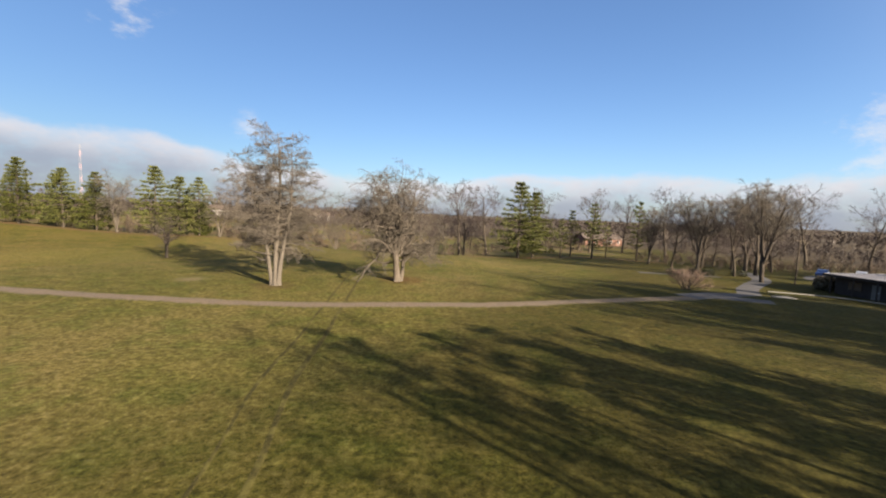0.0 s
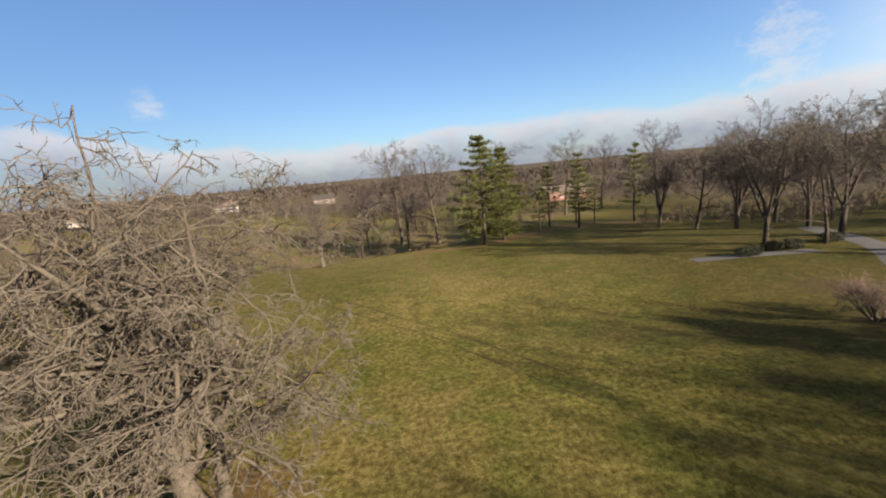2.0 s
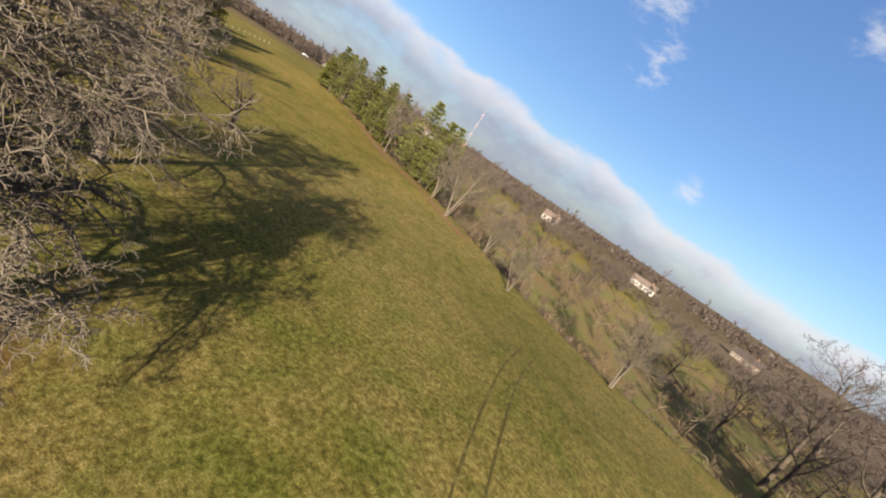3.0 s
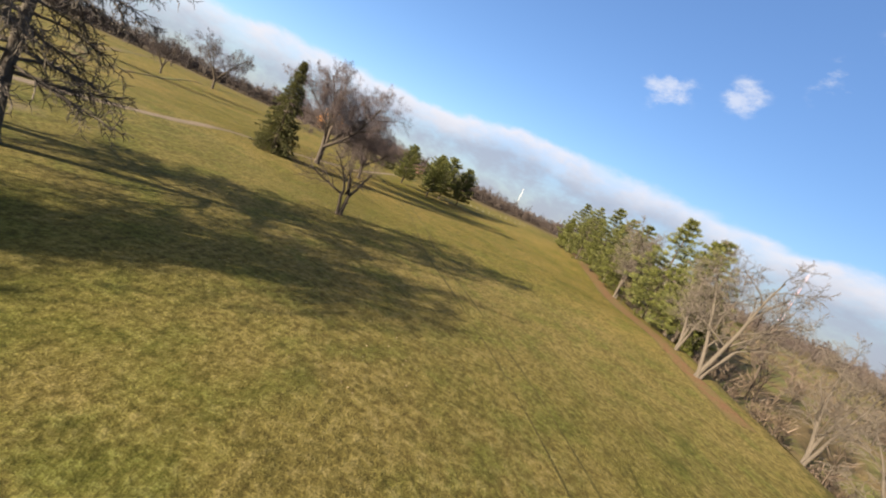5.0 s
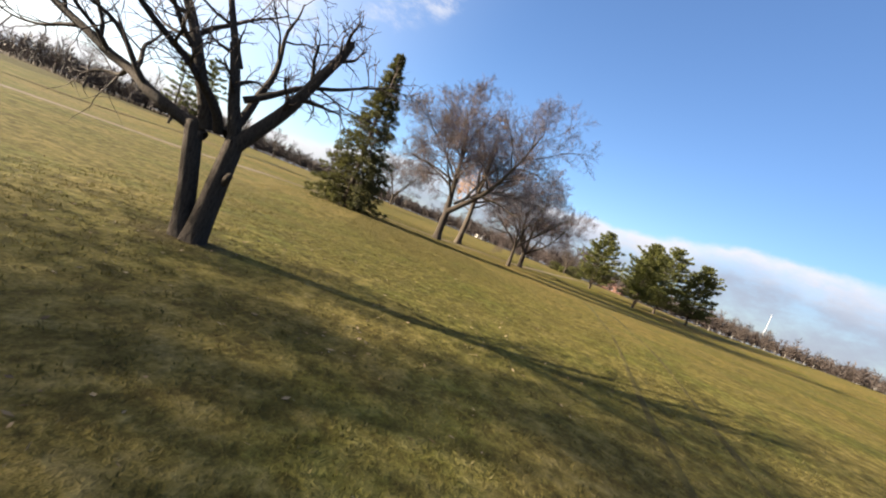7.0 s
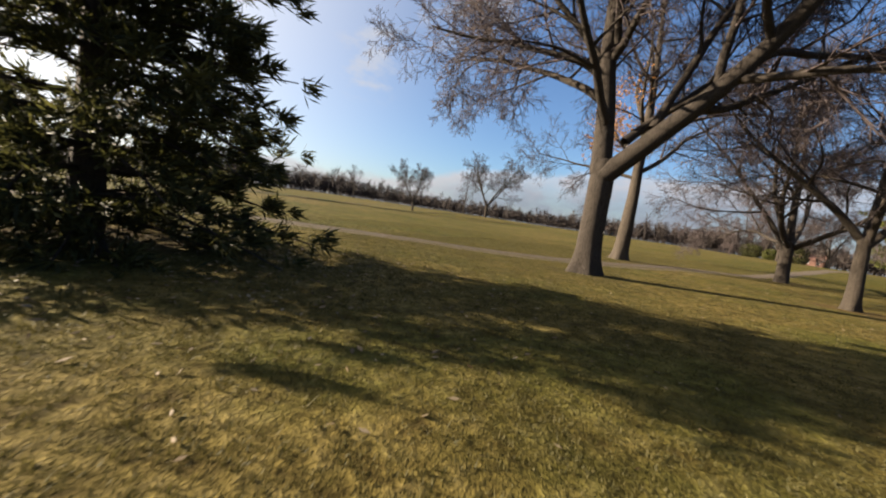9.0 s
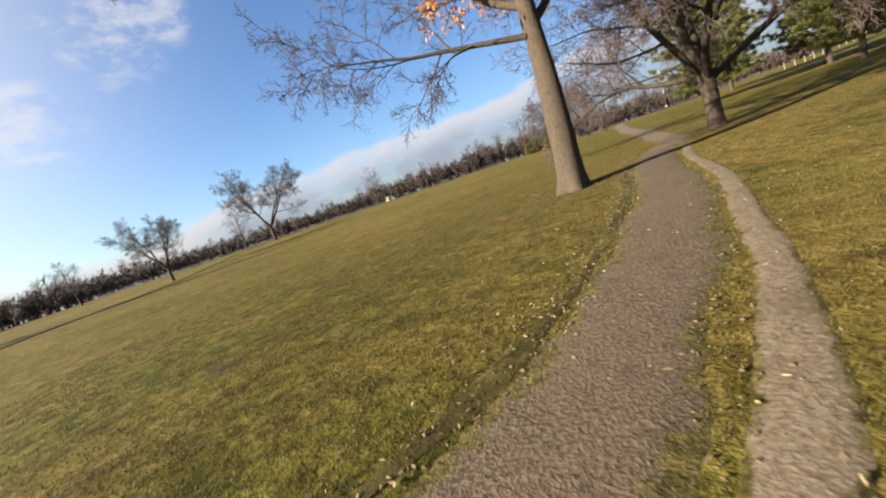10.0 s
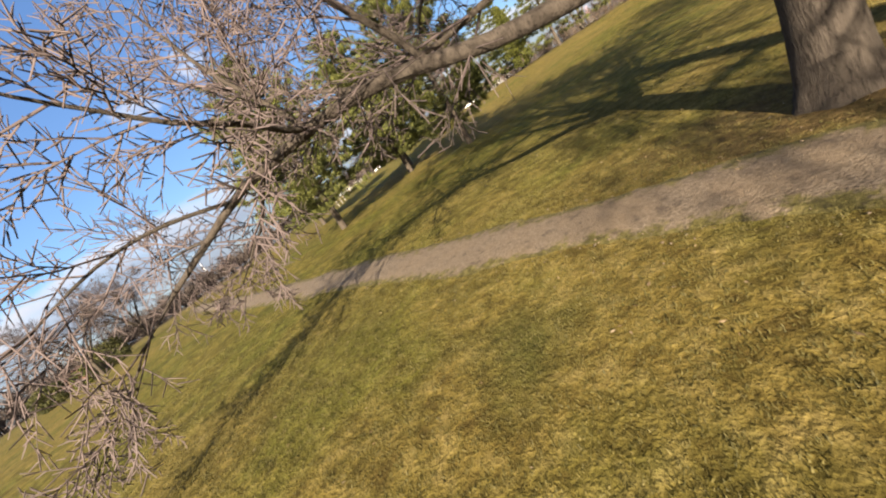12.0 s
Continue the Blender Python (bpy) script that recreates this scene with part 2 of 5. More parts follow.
def litter_material():
    a = Mat("pine_litter", 0.95, 0.1)
    v = a.coords()
    n1, n2 = a.noise(v, 6.0, 5, 0.7), a.noise(v, 0.7, 5, 0.65)
    c = a.ramp(n1, [(0.32, (0.046, 0.025, 0.012)), (0.55, (0.102, 0.057, 0.029)), (0.72, (0.161, 0.102, 0.055))])
    c = a.mix(a.range(n2, 0.42, 0.60, 0.0, 0.8), c, (0.081, 0.065, 0.024))
    a.colour(worn_edge(a, v, c)).bump(n1, 0.6, 0.04)
    return a.m


def rut_and_lip_material():
    a = Mat("pressed_grass_and_lip_shade", 0.95, 0.1)
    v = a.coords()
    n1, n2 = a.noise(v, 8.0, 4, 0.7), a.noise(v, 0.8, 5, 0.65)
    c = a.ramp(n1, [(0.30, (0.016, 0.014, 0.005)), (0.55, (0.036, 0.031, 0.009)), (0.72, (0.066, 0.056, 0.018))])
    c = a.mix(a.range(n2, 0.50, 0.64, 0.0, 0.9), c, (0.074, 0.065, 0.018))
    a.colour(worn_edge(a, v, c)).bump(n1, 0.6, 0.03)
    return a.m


def sandy_material():
    a = Mat("pale_sandy_track", 0.95, 0.15)
    v = a.coords()
    n1, n2 = a.noise(v, 22.0, 4, 0.7), a.noise(v, 2.4, 5, 0.65)
    c = a.ramp(n1, [(0.30, (0.066, 0.051, 0.035)), (0.5, (0.124, 0.101, 0.072)), (0.72, (0.180, 0.152, 0.112))])
    c = a.mix(a.range(n2, 0.5, 0.66, 0.0, 0.6), c, (0.068, 0.051, 0.034))
    a.colour(worn_edge(a, v, c)).bump(n1, 0.6, 0.02)
    return a.m


def bark_material(name, dark, light, scale=1.0):
    a = Mat(name, 0.9, 0.15)
    v = a.coords("Object", (15 * scale, 15 * scale, 3.2 * scale))
    w = a.coords("Object", (1, 1, 1))
    n1, n2, n3 = a.noise(v, 2.2, 6, 0.68), a.noise(w, 0.9, 4, 0.6), a.noise(w, 24.0, 3, 0.6)
    c = a.ramp(n1, [(0.34, dark), (0.46, tuple(0.45 * d + 0.55 * l for d, l in zip(dark, light))), (0.66, light)])
    c = a.mix(a.range(n2, 0.42, 0.66, 0.0, 0.5), c, tuple(0.55 * d + 0.45 * l for d, l in zip(dark, light)))
    c = a.mix(a.range(n3, 0.45, 0.70, 0.0, 0.25), c, tuple(min(1, 1.25 * q) for q in light))
    a.colour(c).bump(n1, 0.9, 0.06)
    return a.m


def leaf_material(name, dark, light, trans=0.25):
    a = Mat(name, 0.65, 0.25)
    g = a.node("ShaderNodeNewGeometry")
    c = a.ramp(g.outputs["Random Per Island"], [(0.0, dark), (0.55, tuple(0.5 * (p + q) for p, q in zip(dark, light))), (1.0, light)])
    v = a.coords()
    c = a.mix(a.range(a.noise(v, 0.6, 3, 0.5), 0.4, 0.7, 0.0, 0.35), c, dark)
    a.colour(c)
    if trans:
        t, mx = a.node("ShaderNodeBsdfTranslucent"), a.node("ShaderNodeMixShader")
        mx.inputs[0].default_value = trans
        a.link(c, t.inputs["Color"])
        a.link(a.b.outputs[0], mx.inputs[1])
        a.link(t.outputs[0], mx.inputs[2])
        a.link(mx.outputs[0], a.nt.nodes["Material Output"].inputs["Surface"])
    return a.m


def plain_material(name, c, rough=0.7, var=0.15, scale=3.0, metal=0.0):
    a = Mat(name, rough, 0.3)
    a.b.inputs["Metallic"].default_value = metal
    v = a.coords()
    n1, n2 = a.noise(v, scale, 5, 0.65), a.noise(v, scale * 9, 3, 0.6)
    k = a.ramp(n1, [(0.3, tuple(q * (1 - var) for q in c)), (0.7, tuple(min(1, q * (1 + var)) for q in c))])
    k = a.mix(a.range(n2, 0.45, 0.75, 0.0, 0.3), k, tuple(q * (1 - 1.6 * var) for q in c))
    a.colour(k).bump(n2, 0.25, 0.01)
    return a.m


GRASS, ROUGH, GRAVEL, SANDY = grass_material(), rough_material(), gravel_material(), sandy_material()
# same gravel, its colour darkened to look backlit by the low sun
BACKLIT_GRAVEL = gravel_material("backlit_gravel_path", 0.74)
BARK_PALE = bark_material("weathered_grey_bark", (0.021, 0.017, 0.013), (0.100, 0.086, 0.070))
BARK_OAK = bark_material("grey_brown_bark", (0.013, 0.010, 0.008), (0.062, 0.051, 0.041))
BARK_LIGHT = bark_material("pale_grey_bark", (0.020, 0.016, 0.012), (0.076, 0.062, 0.048))
BARK_GREY = bark_material("grey_dead_bark", (0.016, 0.013, 0.010), (0.100, 0.083, 0.066))
BARK_DARK = bark_material("dark_bark", (0.016, 0.013, 0.011), (0.062, 0.050, 0.038))
BARK_TAN = bark_material("pale_tan_bark", (0.026, 0.021, 0.016), (0.081, 0.069, 0.055))
TWIG_BROWN = plain_material("brown_twigs", (0.043, 0.032, 0.029), 0.85, 0.25, 0.8)
TWIG_FINE = plain_material("fine_purple_brown_twigs", (0.066, 0.050, 0.048), 0.85, 0.25, 0.8)
TWIG_GREY = plain_material("grey_twigs", (0.066, 0.055, 0.043), 0.85, 0.3, 0.8)
PINE = leaf_material("pine_needles", (0.026, 0.034, 0.010), (0.132, 0.134, 0.032), 0.25)
SPRUCE = leaf_material("spruce_needles", (0.020, 0.025, 0.009), (0.096, 0.092, 0.027), 0.4)
CEDAR = leaf_material("yellow_green_needles", (0.025, 0.031, 0.006), (0.094, 0.097, 0.017), 0.25)
OAK_LEAF = leaf_material("orange_oak_leaves", (0.24, 0.105, 0.030), (0.52, 0.28, 0.10), 0.35)
BOX_LEAF = leaf_material("dark_hedge_leaves", (0.007, 0.009, 0.004), (0.028, 0.030, 0.010), 0.1)
BRUSH = leaf_material("brown_brush", (0.034, 0.025, 0.018), (0.115, 0.084, 0.059), 0.2)
WOODS = leaf_material("far_woods", (0.026, 0.020, 0.017), (0.056, 0.043, 0.037), 0.1)
WALL_DARK = plain_material("dark_stained_boards", (0.034, 0.026, 0.022), 0.75, 0.25, 2.0)
ROOF_METAL = plain_material("grey_flat_roof", (0.088, 0.087, 0.100), 0.6, 0.2, 0.8)
WHITE = plain_material("white_paint", (0.46, 0.45, 0.43), 0.6, 0.06, 1.5)
BRICK = plain_material("red_brick", (0.118, 0.062, 0.046), 0.85, 0.25, 3.0)
CREAM = plain_material("weathered_cream_boards", (0.165, 0.157, 0.150), 0.7, 0.2, 1.5)
SHINGLE = plain_material("brown_shingles", (0.078, 0.060, 0.050), 0.9, 0.25, 2.0)
DARK_SHINGLE = plain_material("dark_brown_shingles", (0.034, 0.028, 0.026), 0.9, 0.25, 2.0)
ASPHALT = plain_material("asphalt", (0.048, 0.046, 0.048), 0.9, 0.2, 1.0)
TALL_GRASS = leaf_material("tall_dry_grass", (0.095, 0.071, 0.039), (0.200, 0.161, 0.100), 0.3)
SAND = plain_material("pale_concrete", (0.155, 0.144, 0.126), 0.85, 0.15, 2.0)
GLASS = Mat("dark_window_glass", 0.08, 0.6).colour((0.02, 0.025, 0.03)).m
STEEL = plain_material("galvanised_steel", (0.55, 0.56, 0.58), 0.45, 0.12, 2.0, 0.6)
# tower red, paled to put the haze of distance into the paint
HAZY_RED = plain_material("hazy_red_paint", (0.45, 0.26, 0.24), 0.6, 0.12, 2.0)
RUT_AND_LIP = rut_and_lip_material()
PINE_LITTER = litter_material()
LEAF_LITTER = leaf_material("fallen_leaves", (0.084, 0.052, 0.025), (0.248, 0.198, 0.129), 0.1)
BLADE = leaf_material("grass_blades", (0.036, 0.034, 0.007), (0.120, 0.099, 0.030), 0.3)


# ---------------------------------------------------------------- mesh helpers
def mesh_from(name, verts, faces, material, smooth=False):
    """A mesh from arrays of vertices and of faces that all have the same number of corners."""
    verts, faces = np.asarray(verts, np.float32).reshape(-1, 3), np.asarray(faces, np.int32)
    me = bpy.data.meshes.new(name)
    n, k = faces.shape
    me.vertices.add(len(verts))
    me.vertices.foreach_set("co", verts.ravel())
    me.loops.add(n * k)
    me.loops.foreach_set("vertex_index", faces.ravel())
    me.polygons.add(n)
    me.polygons.foreach_set("loop_start", np.arange(0, n * k, k, dtype=np.int32))
    if smooth:
        me.polygons.foreach_set("use_smooth", np.ones(n, bool))
    me.materials.append(material)
    me.update(calc_edges=True)
    return me


def child(name, me, parent, label=""):
    ob = new(name, me)
    ob.parent = parent
    if label:
        ob["label"] = label
    return ob


def part(name, bm, material, parent, label=""):
    me = bpy.data.meshes.new(name)
    bm.to_mesh(me)
    bm.free()
    me.materials.append(material)
    return child(name, me, parent, label)


def empty(name, place, turn=0.0, scale=1.0):
    ob = new(name)
    ob.empty_display_size = 0.2
    ob.matrix_world = Matrix.LocRotScale(Vector(place), Euler((0, 0, turn)), (scale,) * 3)
    return ob


def block(bm, lo, hi, bevel=0.0):
    """A box between two corners, added to bm."""
    g = bmesh.ops.create_cube(bm, size=1.0)
    lo, hi = Vector(lo), Vector(hi)
    for v in g["verts"]:
        v.co = Vector([l + (h - l) * (c + 0.5) for l, h, c in zip(lo, hi, v.co)])
    if bevel:
        edges = {e for v in g["verts"] for e in v.link_edges}
        bmesh.ops.bevel(bm, geom=list(edges), offset=bevel, segments=1, affect="EDGES")
    return bm


def smooth01(t):
    t = np.clip(t, 0, 1)
    return t * t * (3 - 2 * t)


EDGE_X = [-400, -140, -81, -52, -30, -11, 15, 40, 400]
EDGE_Y = [112, 104, 102, 103, 104.5, 109.5, 117, 135, 150]


def ground_z(x, y):
    """Height of the ground: level fairway that falls to the north-east, a bank along its northern edge, a gentle rise in the west."""
    x, y = np.asarray(x, float), np.asarray(y, float)
    fall = smooth01((y - 72) / 46) * smooth01((x + 62) / 50)
    step = smooth01((y + 0.35 * x - 60) / 14) * smooth01((x + 2) / 16)
    z = -3.1 * fall * (1 - 0.4 * step) - 1.25 * step
    past = y - np.interp(x, EDGE_X, EDGE_Y)
    z = z - 2.8 * smooth01(past / 7) * smooth01((32 - x) / 14) * smooth01((220 - y) / 70) * smooth01((x + 170) / 40)
    z = z + 1.2 * smooth01((-x - 92) / 60) + 0.35 * smooth01((-x - 48) / 12)
    z = z + 1.4 * smooth01((-x - 70) / 50) * smooth01((y - 60) / 40) * smooth01((400 - y) / 150)
    z = z - 1.2 * smooth01((x - 38) / 25) * (1 - np.maximum(fall, step))
    z = z + 0.14 * np.sin(x * 0.071 + 1.0) * np.cos(y * 0.083) + 0.04 * np.sin(x * 0.31) * np.sin(y * 0.27 + 0.6)
    return z


def gz(x, y):
    return float(ground_z(x, y))


def tubes(segs, sides):
    """Open tapered prisms round segments: rows of x0 y0 z0 x1 y1 z1 r0 r1."""
    s = np.asarray(segs, float)
    a, b, r0, r1 = s[:, :3], s[:, 3:6], s[:, 6], s[:, 7]
    d = b - a
    d /= np.maximum(np.linalg.norm(d, axis=1), 1e-9)[:, None]
    ref = np.where(np.abs(d[:, 2:3]) < 0.9, np.array([[0.0, 0, 1]]), np.array([[1.0, 0, 0]]))
    u = np.cross(d, ref)
    u /= np.linalg.norm(u, axis=1)[:, None]
    w = np.cross(d, u)
    t = np.arange(sides) * 2 * math.pi / sides
    ring = u[:, None] * np.cos(t)[None, :, None] + w[:, None] * np.sin(t)[None, :, None]
    v = np.stack([a[:, None] + ring * r0[:, None, None], b[:, None] + ring * r1[:, None, None]], 1)
    n = len(s)
    k = np.arange(sides)
    base = (np.arange(n) * 2 * sides)[:, None]
    f = np.stack([base + k, base + (k + 1) % sides, base + sides + (k + 1) % sides, base + sides + k], -1)
    return v.reshape(-1, 3), f.reshape(-1, 4)


def grow(rng, out, chains, p, d, length, r, level, spec, own=None):
    """Adds one branch and its children: segments by level, and the stretches of points and radii of the thick levels."""
    s = own or spec[level]
    n = s["seg"]
    step = length / n
    taper = s.get("taper", 0.75)
    side = rng.uniform(0, 6.28)
    kids = s.get("kids", 0)
    if level + 1 >= len(spec):
        kids = 0
    marks = sorted(s.get("start", 0.25) + (1.0 - s.get("start", 0.25)) * (i + rng.random()) / kids for i in range(kids)) if kids else []
    done = 0
    bend = Vector(s.get("bend", (0, 0, 0)))
    chain = [(p.copy(), r)]
    wob = s.get("wob", 0.15)
    for i in range(n):
        d = d + bend + Vector((rng.gauss(0, wob), rng.gauss(0, wob), rng.gauss(0, wob) + s.get("trop", 0.0)))
        d.normalize()
        q = p + d * step
        ra, rb = r * (1 - taper * i / n), r * (1 - taper * (i + 1) / n)
        out[level].append((*p, *q, ra, rb))
        chain.append((q.copy(), rb))
        while done < len(marks) and marks[done] <= (i + 1) / n:
            t = marks[done]
            start = p.lerp(q, max(0.0, min(1.0, t * n - i)))
            side += 2.4 + rng.uniform(-0.5, 0.5)
            ang = radians(rng.uniform(*s["ang"]))
            ax = d.cross(Vector((0, 0, 1)) if abs(d.z) < 0.95 else Vector((1, 0, 0))).normalized()
            e = Matrix.Rotation(side, 3, d) @ (Matrix.Rotation(ang, 3, ax) @ d)
            e.z += s.get("lift", 0.0)
            if s.get("flat"):
                e.z *= 1 - s["flat"]
            e.normalize()
            ratio = rng.uniform(*s["ratio"]) * (1 - s.get("fall", 0.45) * t)
            rr = (r * (1 - taper * t)) * s.get("rr", 0.55)
            grow(rng, out, chains, start, e, length * ratio, max(rr, spec[level + 1].get("rmin", 0.006)), level + 1, spec)
            done += 1
        p = q
    if level < 2:
        chains[level].append(chain)


def skin(chains, sides, flare=0.0, seed=0):
    """Closed, continuous bark round each stretch; those that stand on the ground flare into root lobes."""
    nr = np.random.default_rng(seed)
    vs, fs, off = [], [], 0
    th = np.arange(sides) * 2 * math.pi / sides
    for chain in chains:
        p, r = np.array([c[0] for c in chain]), np.array([c[1] for c in chain])
        foot = flare > 0 and p[0, 2] < 0.3
        m = len(p)
        fine = (m - 1) * (6 if foot else 2) + 1
        t, k = np.linspace(0, m - 1, fine), np.arange(m)
        if foot:
            t = (m - 1) * (t / (m - 1)) ** 1.7
        g = np.stack([np.interp(t, k, p[:, i]) for i in range(3)], 1)
        if fine > 6:
            g[1:-1] = 0.25 * g[:-2] + 0.5 * g[1:-1] + 0.25 * g[2:]
        rad = np.interp(t, k, r)
        tip = g[-1] - g[-2]
        g = np.vstack([g, g[-1] + tip / np.linalg.norm(tip) * rad[-1] * 0.6])
        rad = np.append(rad, rad[-1] * 0.25)
        tan = np.gradient(g, axis=0)
        tan /= np.linalg.norm(tan, axis=1)[:, None]
        ref = np.eye(3)[np.argmin(np.abs(tan.mean(0)))]
        u = np.cross(tan, ref)
        u /= np.linalg.norm(u, axis=1)[:, None]
        w = np.cross(tan, u)
        ring = np.ones((len(g), sides)) * rad[:, None]
        if foot:
            h = np.maximum(g[:, 2:3] - p[0, 2], 0)
            ph = nr.uniform(0, 6.28, 3)
            lobe = 0.55 + 0.30 * np.cos(5 * th + ph[0]) + 0.22 * np.cos(3 * th + ph[1])
            ring *= 1 + flare * np.exp(-h / (1.1 * r[0])) * np.maximum(lobe, 0.1)[None] + 0.05 * np.cos(2 * th + ph[2] + h)
            ring *= 1 + nr.normal(0, 0.012, ring.shape)
            g[0, 2] -= 0.25
        v = g[:, None] + u[:, None] * (np.cos(th)[None] * ring)[..., None] + w[:, None] * (np.sin(th)[None] * ring)[..., None]
        i = np.arange(len(g) * sides).reshape(len(g), sides) + off
        j = np.roll(i, -1, 1)
        vs.append(v.reshape(-1, 3))
        fs.append(np.stack([i[:-1], j[:-1], j[1:], i[1:]], -1).reshape(-1, 4))
        off += len(g) * sides
    return np.concatenate(vs), np.concatenate(fs)


def join(some):
    v, f, off = [], [], 0
    for a, b in some:
        v.append(a)
        f.append(b + off)
        off += len(a)
    return np.concatenate(v), np.concatenate(f)


def tree_meshes(name, seed, stems, spec, bark, twig, flare=0.0, sides=(10, 5), twig_bark=None):
    """The parts of a leafless tree, [(part name, mesh)]: its trunks, its limbs, its branches, and the crown of twigs.
    stems: (foot, direction, length, radius) or with a level of its own as a fifth."""
    rng = random.Random(seed)
    out, chains = [[] for _ in spec], [[], []]
    parts, limbs = [], []
    for foot, d, length, r, *own in stems:
        before = len(chains[0])
        grow(rng, out, chains, Vector(foot), Vector(d).normalized(), length, r, 0, spec, own[0] if own else None)
        (parts if foot[2] < 0.3 else limbs).extend(chains[0][before:])
    made = []
    for c in parts:
        made.append(("trunk", mesh_from(name + "_trunk", *skin([c], sides[0] + (10 if flare else 0), flare, seed), bark, True)))
    for c in limbs:
        made.append(("limb", mesh_from(name + "_limb", *skin([c], sides[0], 0, seed), bark, True)))
    made.append(("branchwork", mesh_from(name + "_branchwork", *skin(chains[1], sides[1]), twig_bark or bark, True)))
    thin = [tubes(o, 3) for o in out[2:] if o]
    made.append(("crown", mesh_from(name + "_crown", *join(thin), twig, True)))
    return made, out


OAK = [
    dict(seg=8, wob=0.06, trop=0.02, kids=9, start=0.40, ang=(35, 65), ratio=(0.6, 0.9), fall=0.35, rr=0.55, taper=0.75),
    dict(seg=7, wob=0.16, trop=0.02, kids=9, start=0.2, ang=(28, 60), ratio=(0.4, 0.65), rr=0.5, taper=0.78),
    dict(seg=4, wob=0.2, trop=0.0, kids=8, start=0.15, ang=(25, 60), ratio=(0.4, 0.65), rr=0.5, rmin=0.016),
    dict(seg=3, wob=0.22, trop=-0.02, kids=5, start=0.15, ang=(25, 55), ratio=(0.45, 0.65), rr=0.5, rmin=0.010),
    dict(seg=2, wob=0.25, trop=-0.05, rmin=0.007, taper=0.4),
]
TRUNK = dict(seg=4, wob=0.015, taper=0.14)


def limb(**more):
    return dict(dict(OAK[0], start=0.2, seg=9, wob=0.09, kids=10, ratio=(0.4, 0.65), taper=0.85), **more)


def plant(name, parts, place, turn, label, category="tree", group="", size=1.0):
    """A tree at a place of the plan: an empty at its foot that holds its parts."""
    x, y = place
    ob = empty(name, (x, y, gz(x, y) - 0.03), turn, size)
    for n, me in parts:
        q = child(n, me, ob)
        if n in ("branchwork", "crown", "foliage"):
            q["kind"] = "stuff"
    return tagged(ob, label, category, group)


def needle_tufts(rng, centres, dirs, length, width, count, spread):
    """Fans of narrow needle-like blades round each centre."""
    c = np.repeat(np.asarray(centres, float), count, 0)
    d = np.repeat(np.asarray(dirs, float), count, 0)
    n = len(c)
    d = d + rng.normal(0, spread, (n, 3))
    d /= np.linalg.norm(d, axis=1)[:, None]
    w = np.cross(d, rng.normal(0, 1, (n, 3)))
    w /= np.maximum(np.linalg.norm(w, axis=1), 1e-6)[:, None]
    ln = length * rng.uniform(0.6, 1.2, n)[:, None]
    wd = width * rng.uniform(0.7, 1.3, n)[:, None]
    c = c + rng.normal(0, 0.06, (n, 3))
    v = np.stack([c - w * wd * 0.5, c + d * ln * 0.55 - w * wd, c + d * ln, c + d * ln * 0.5 + w * wd], 1)
    f = np.arange(n * 4).reshape(n, 4)
    return v.reshape(-1, 3), f


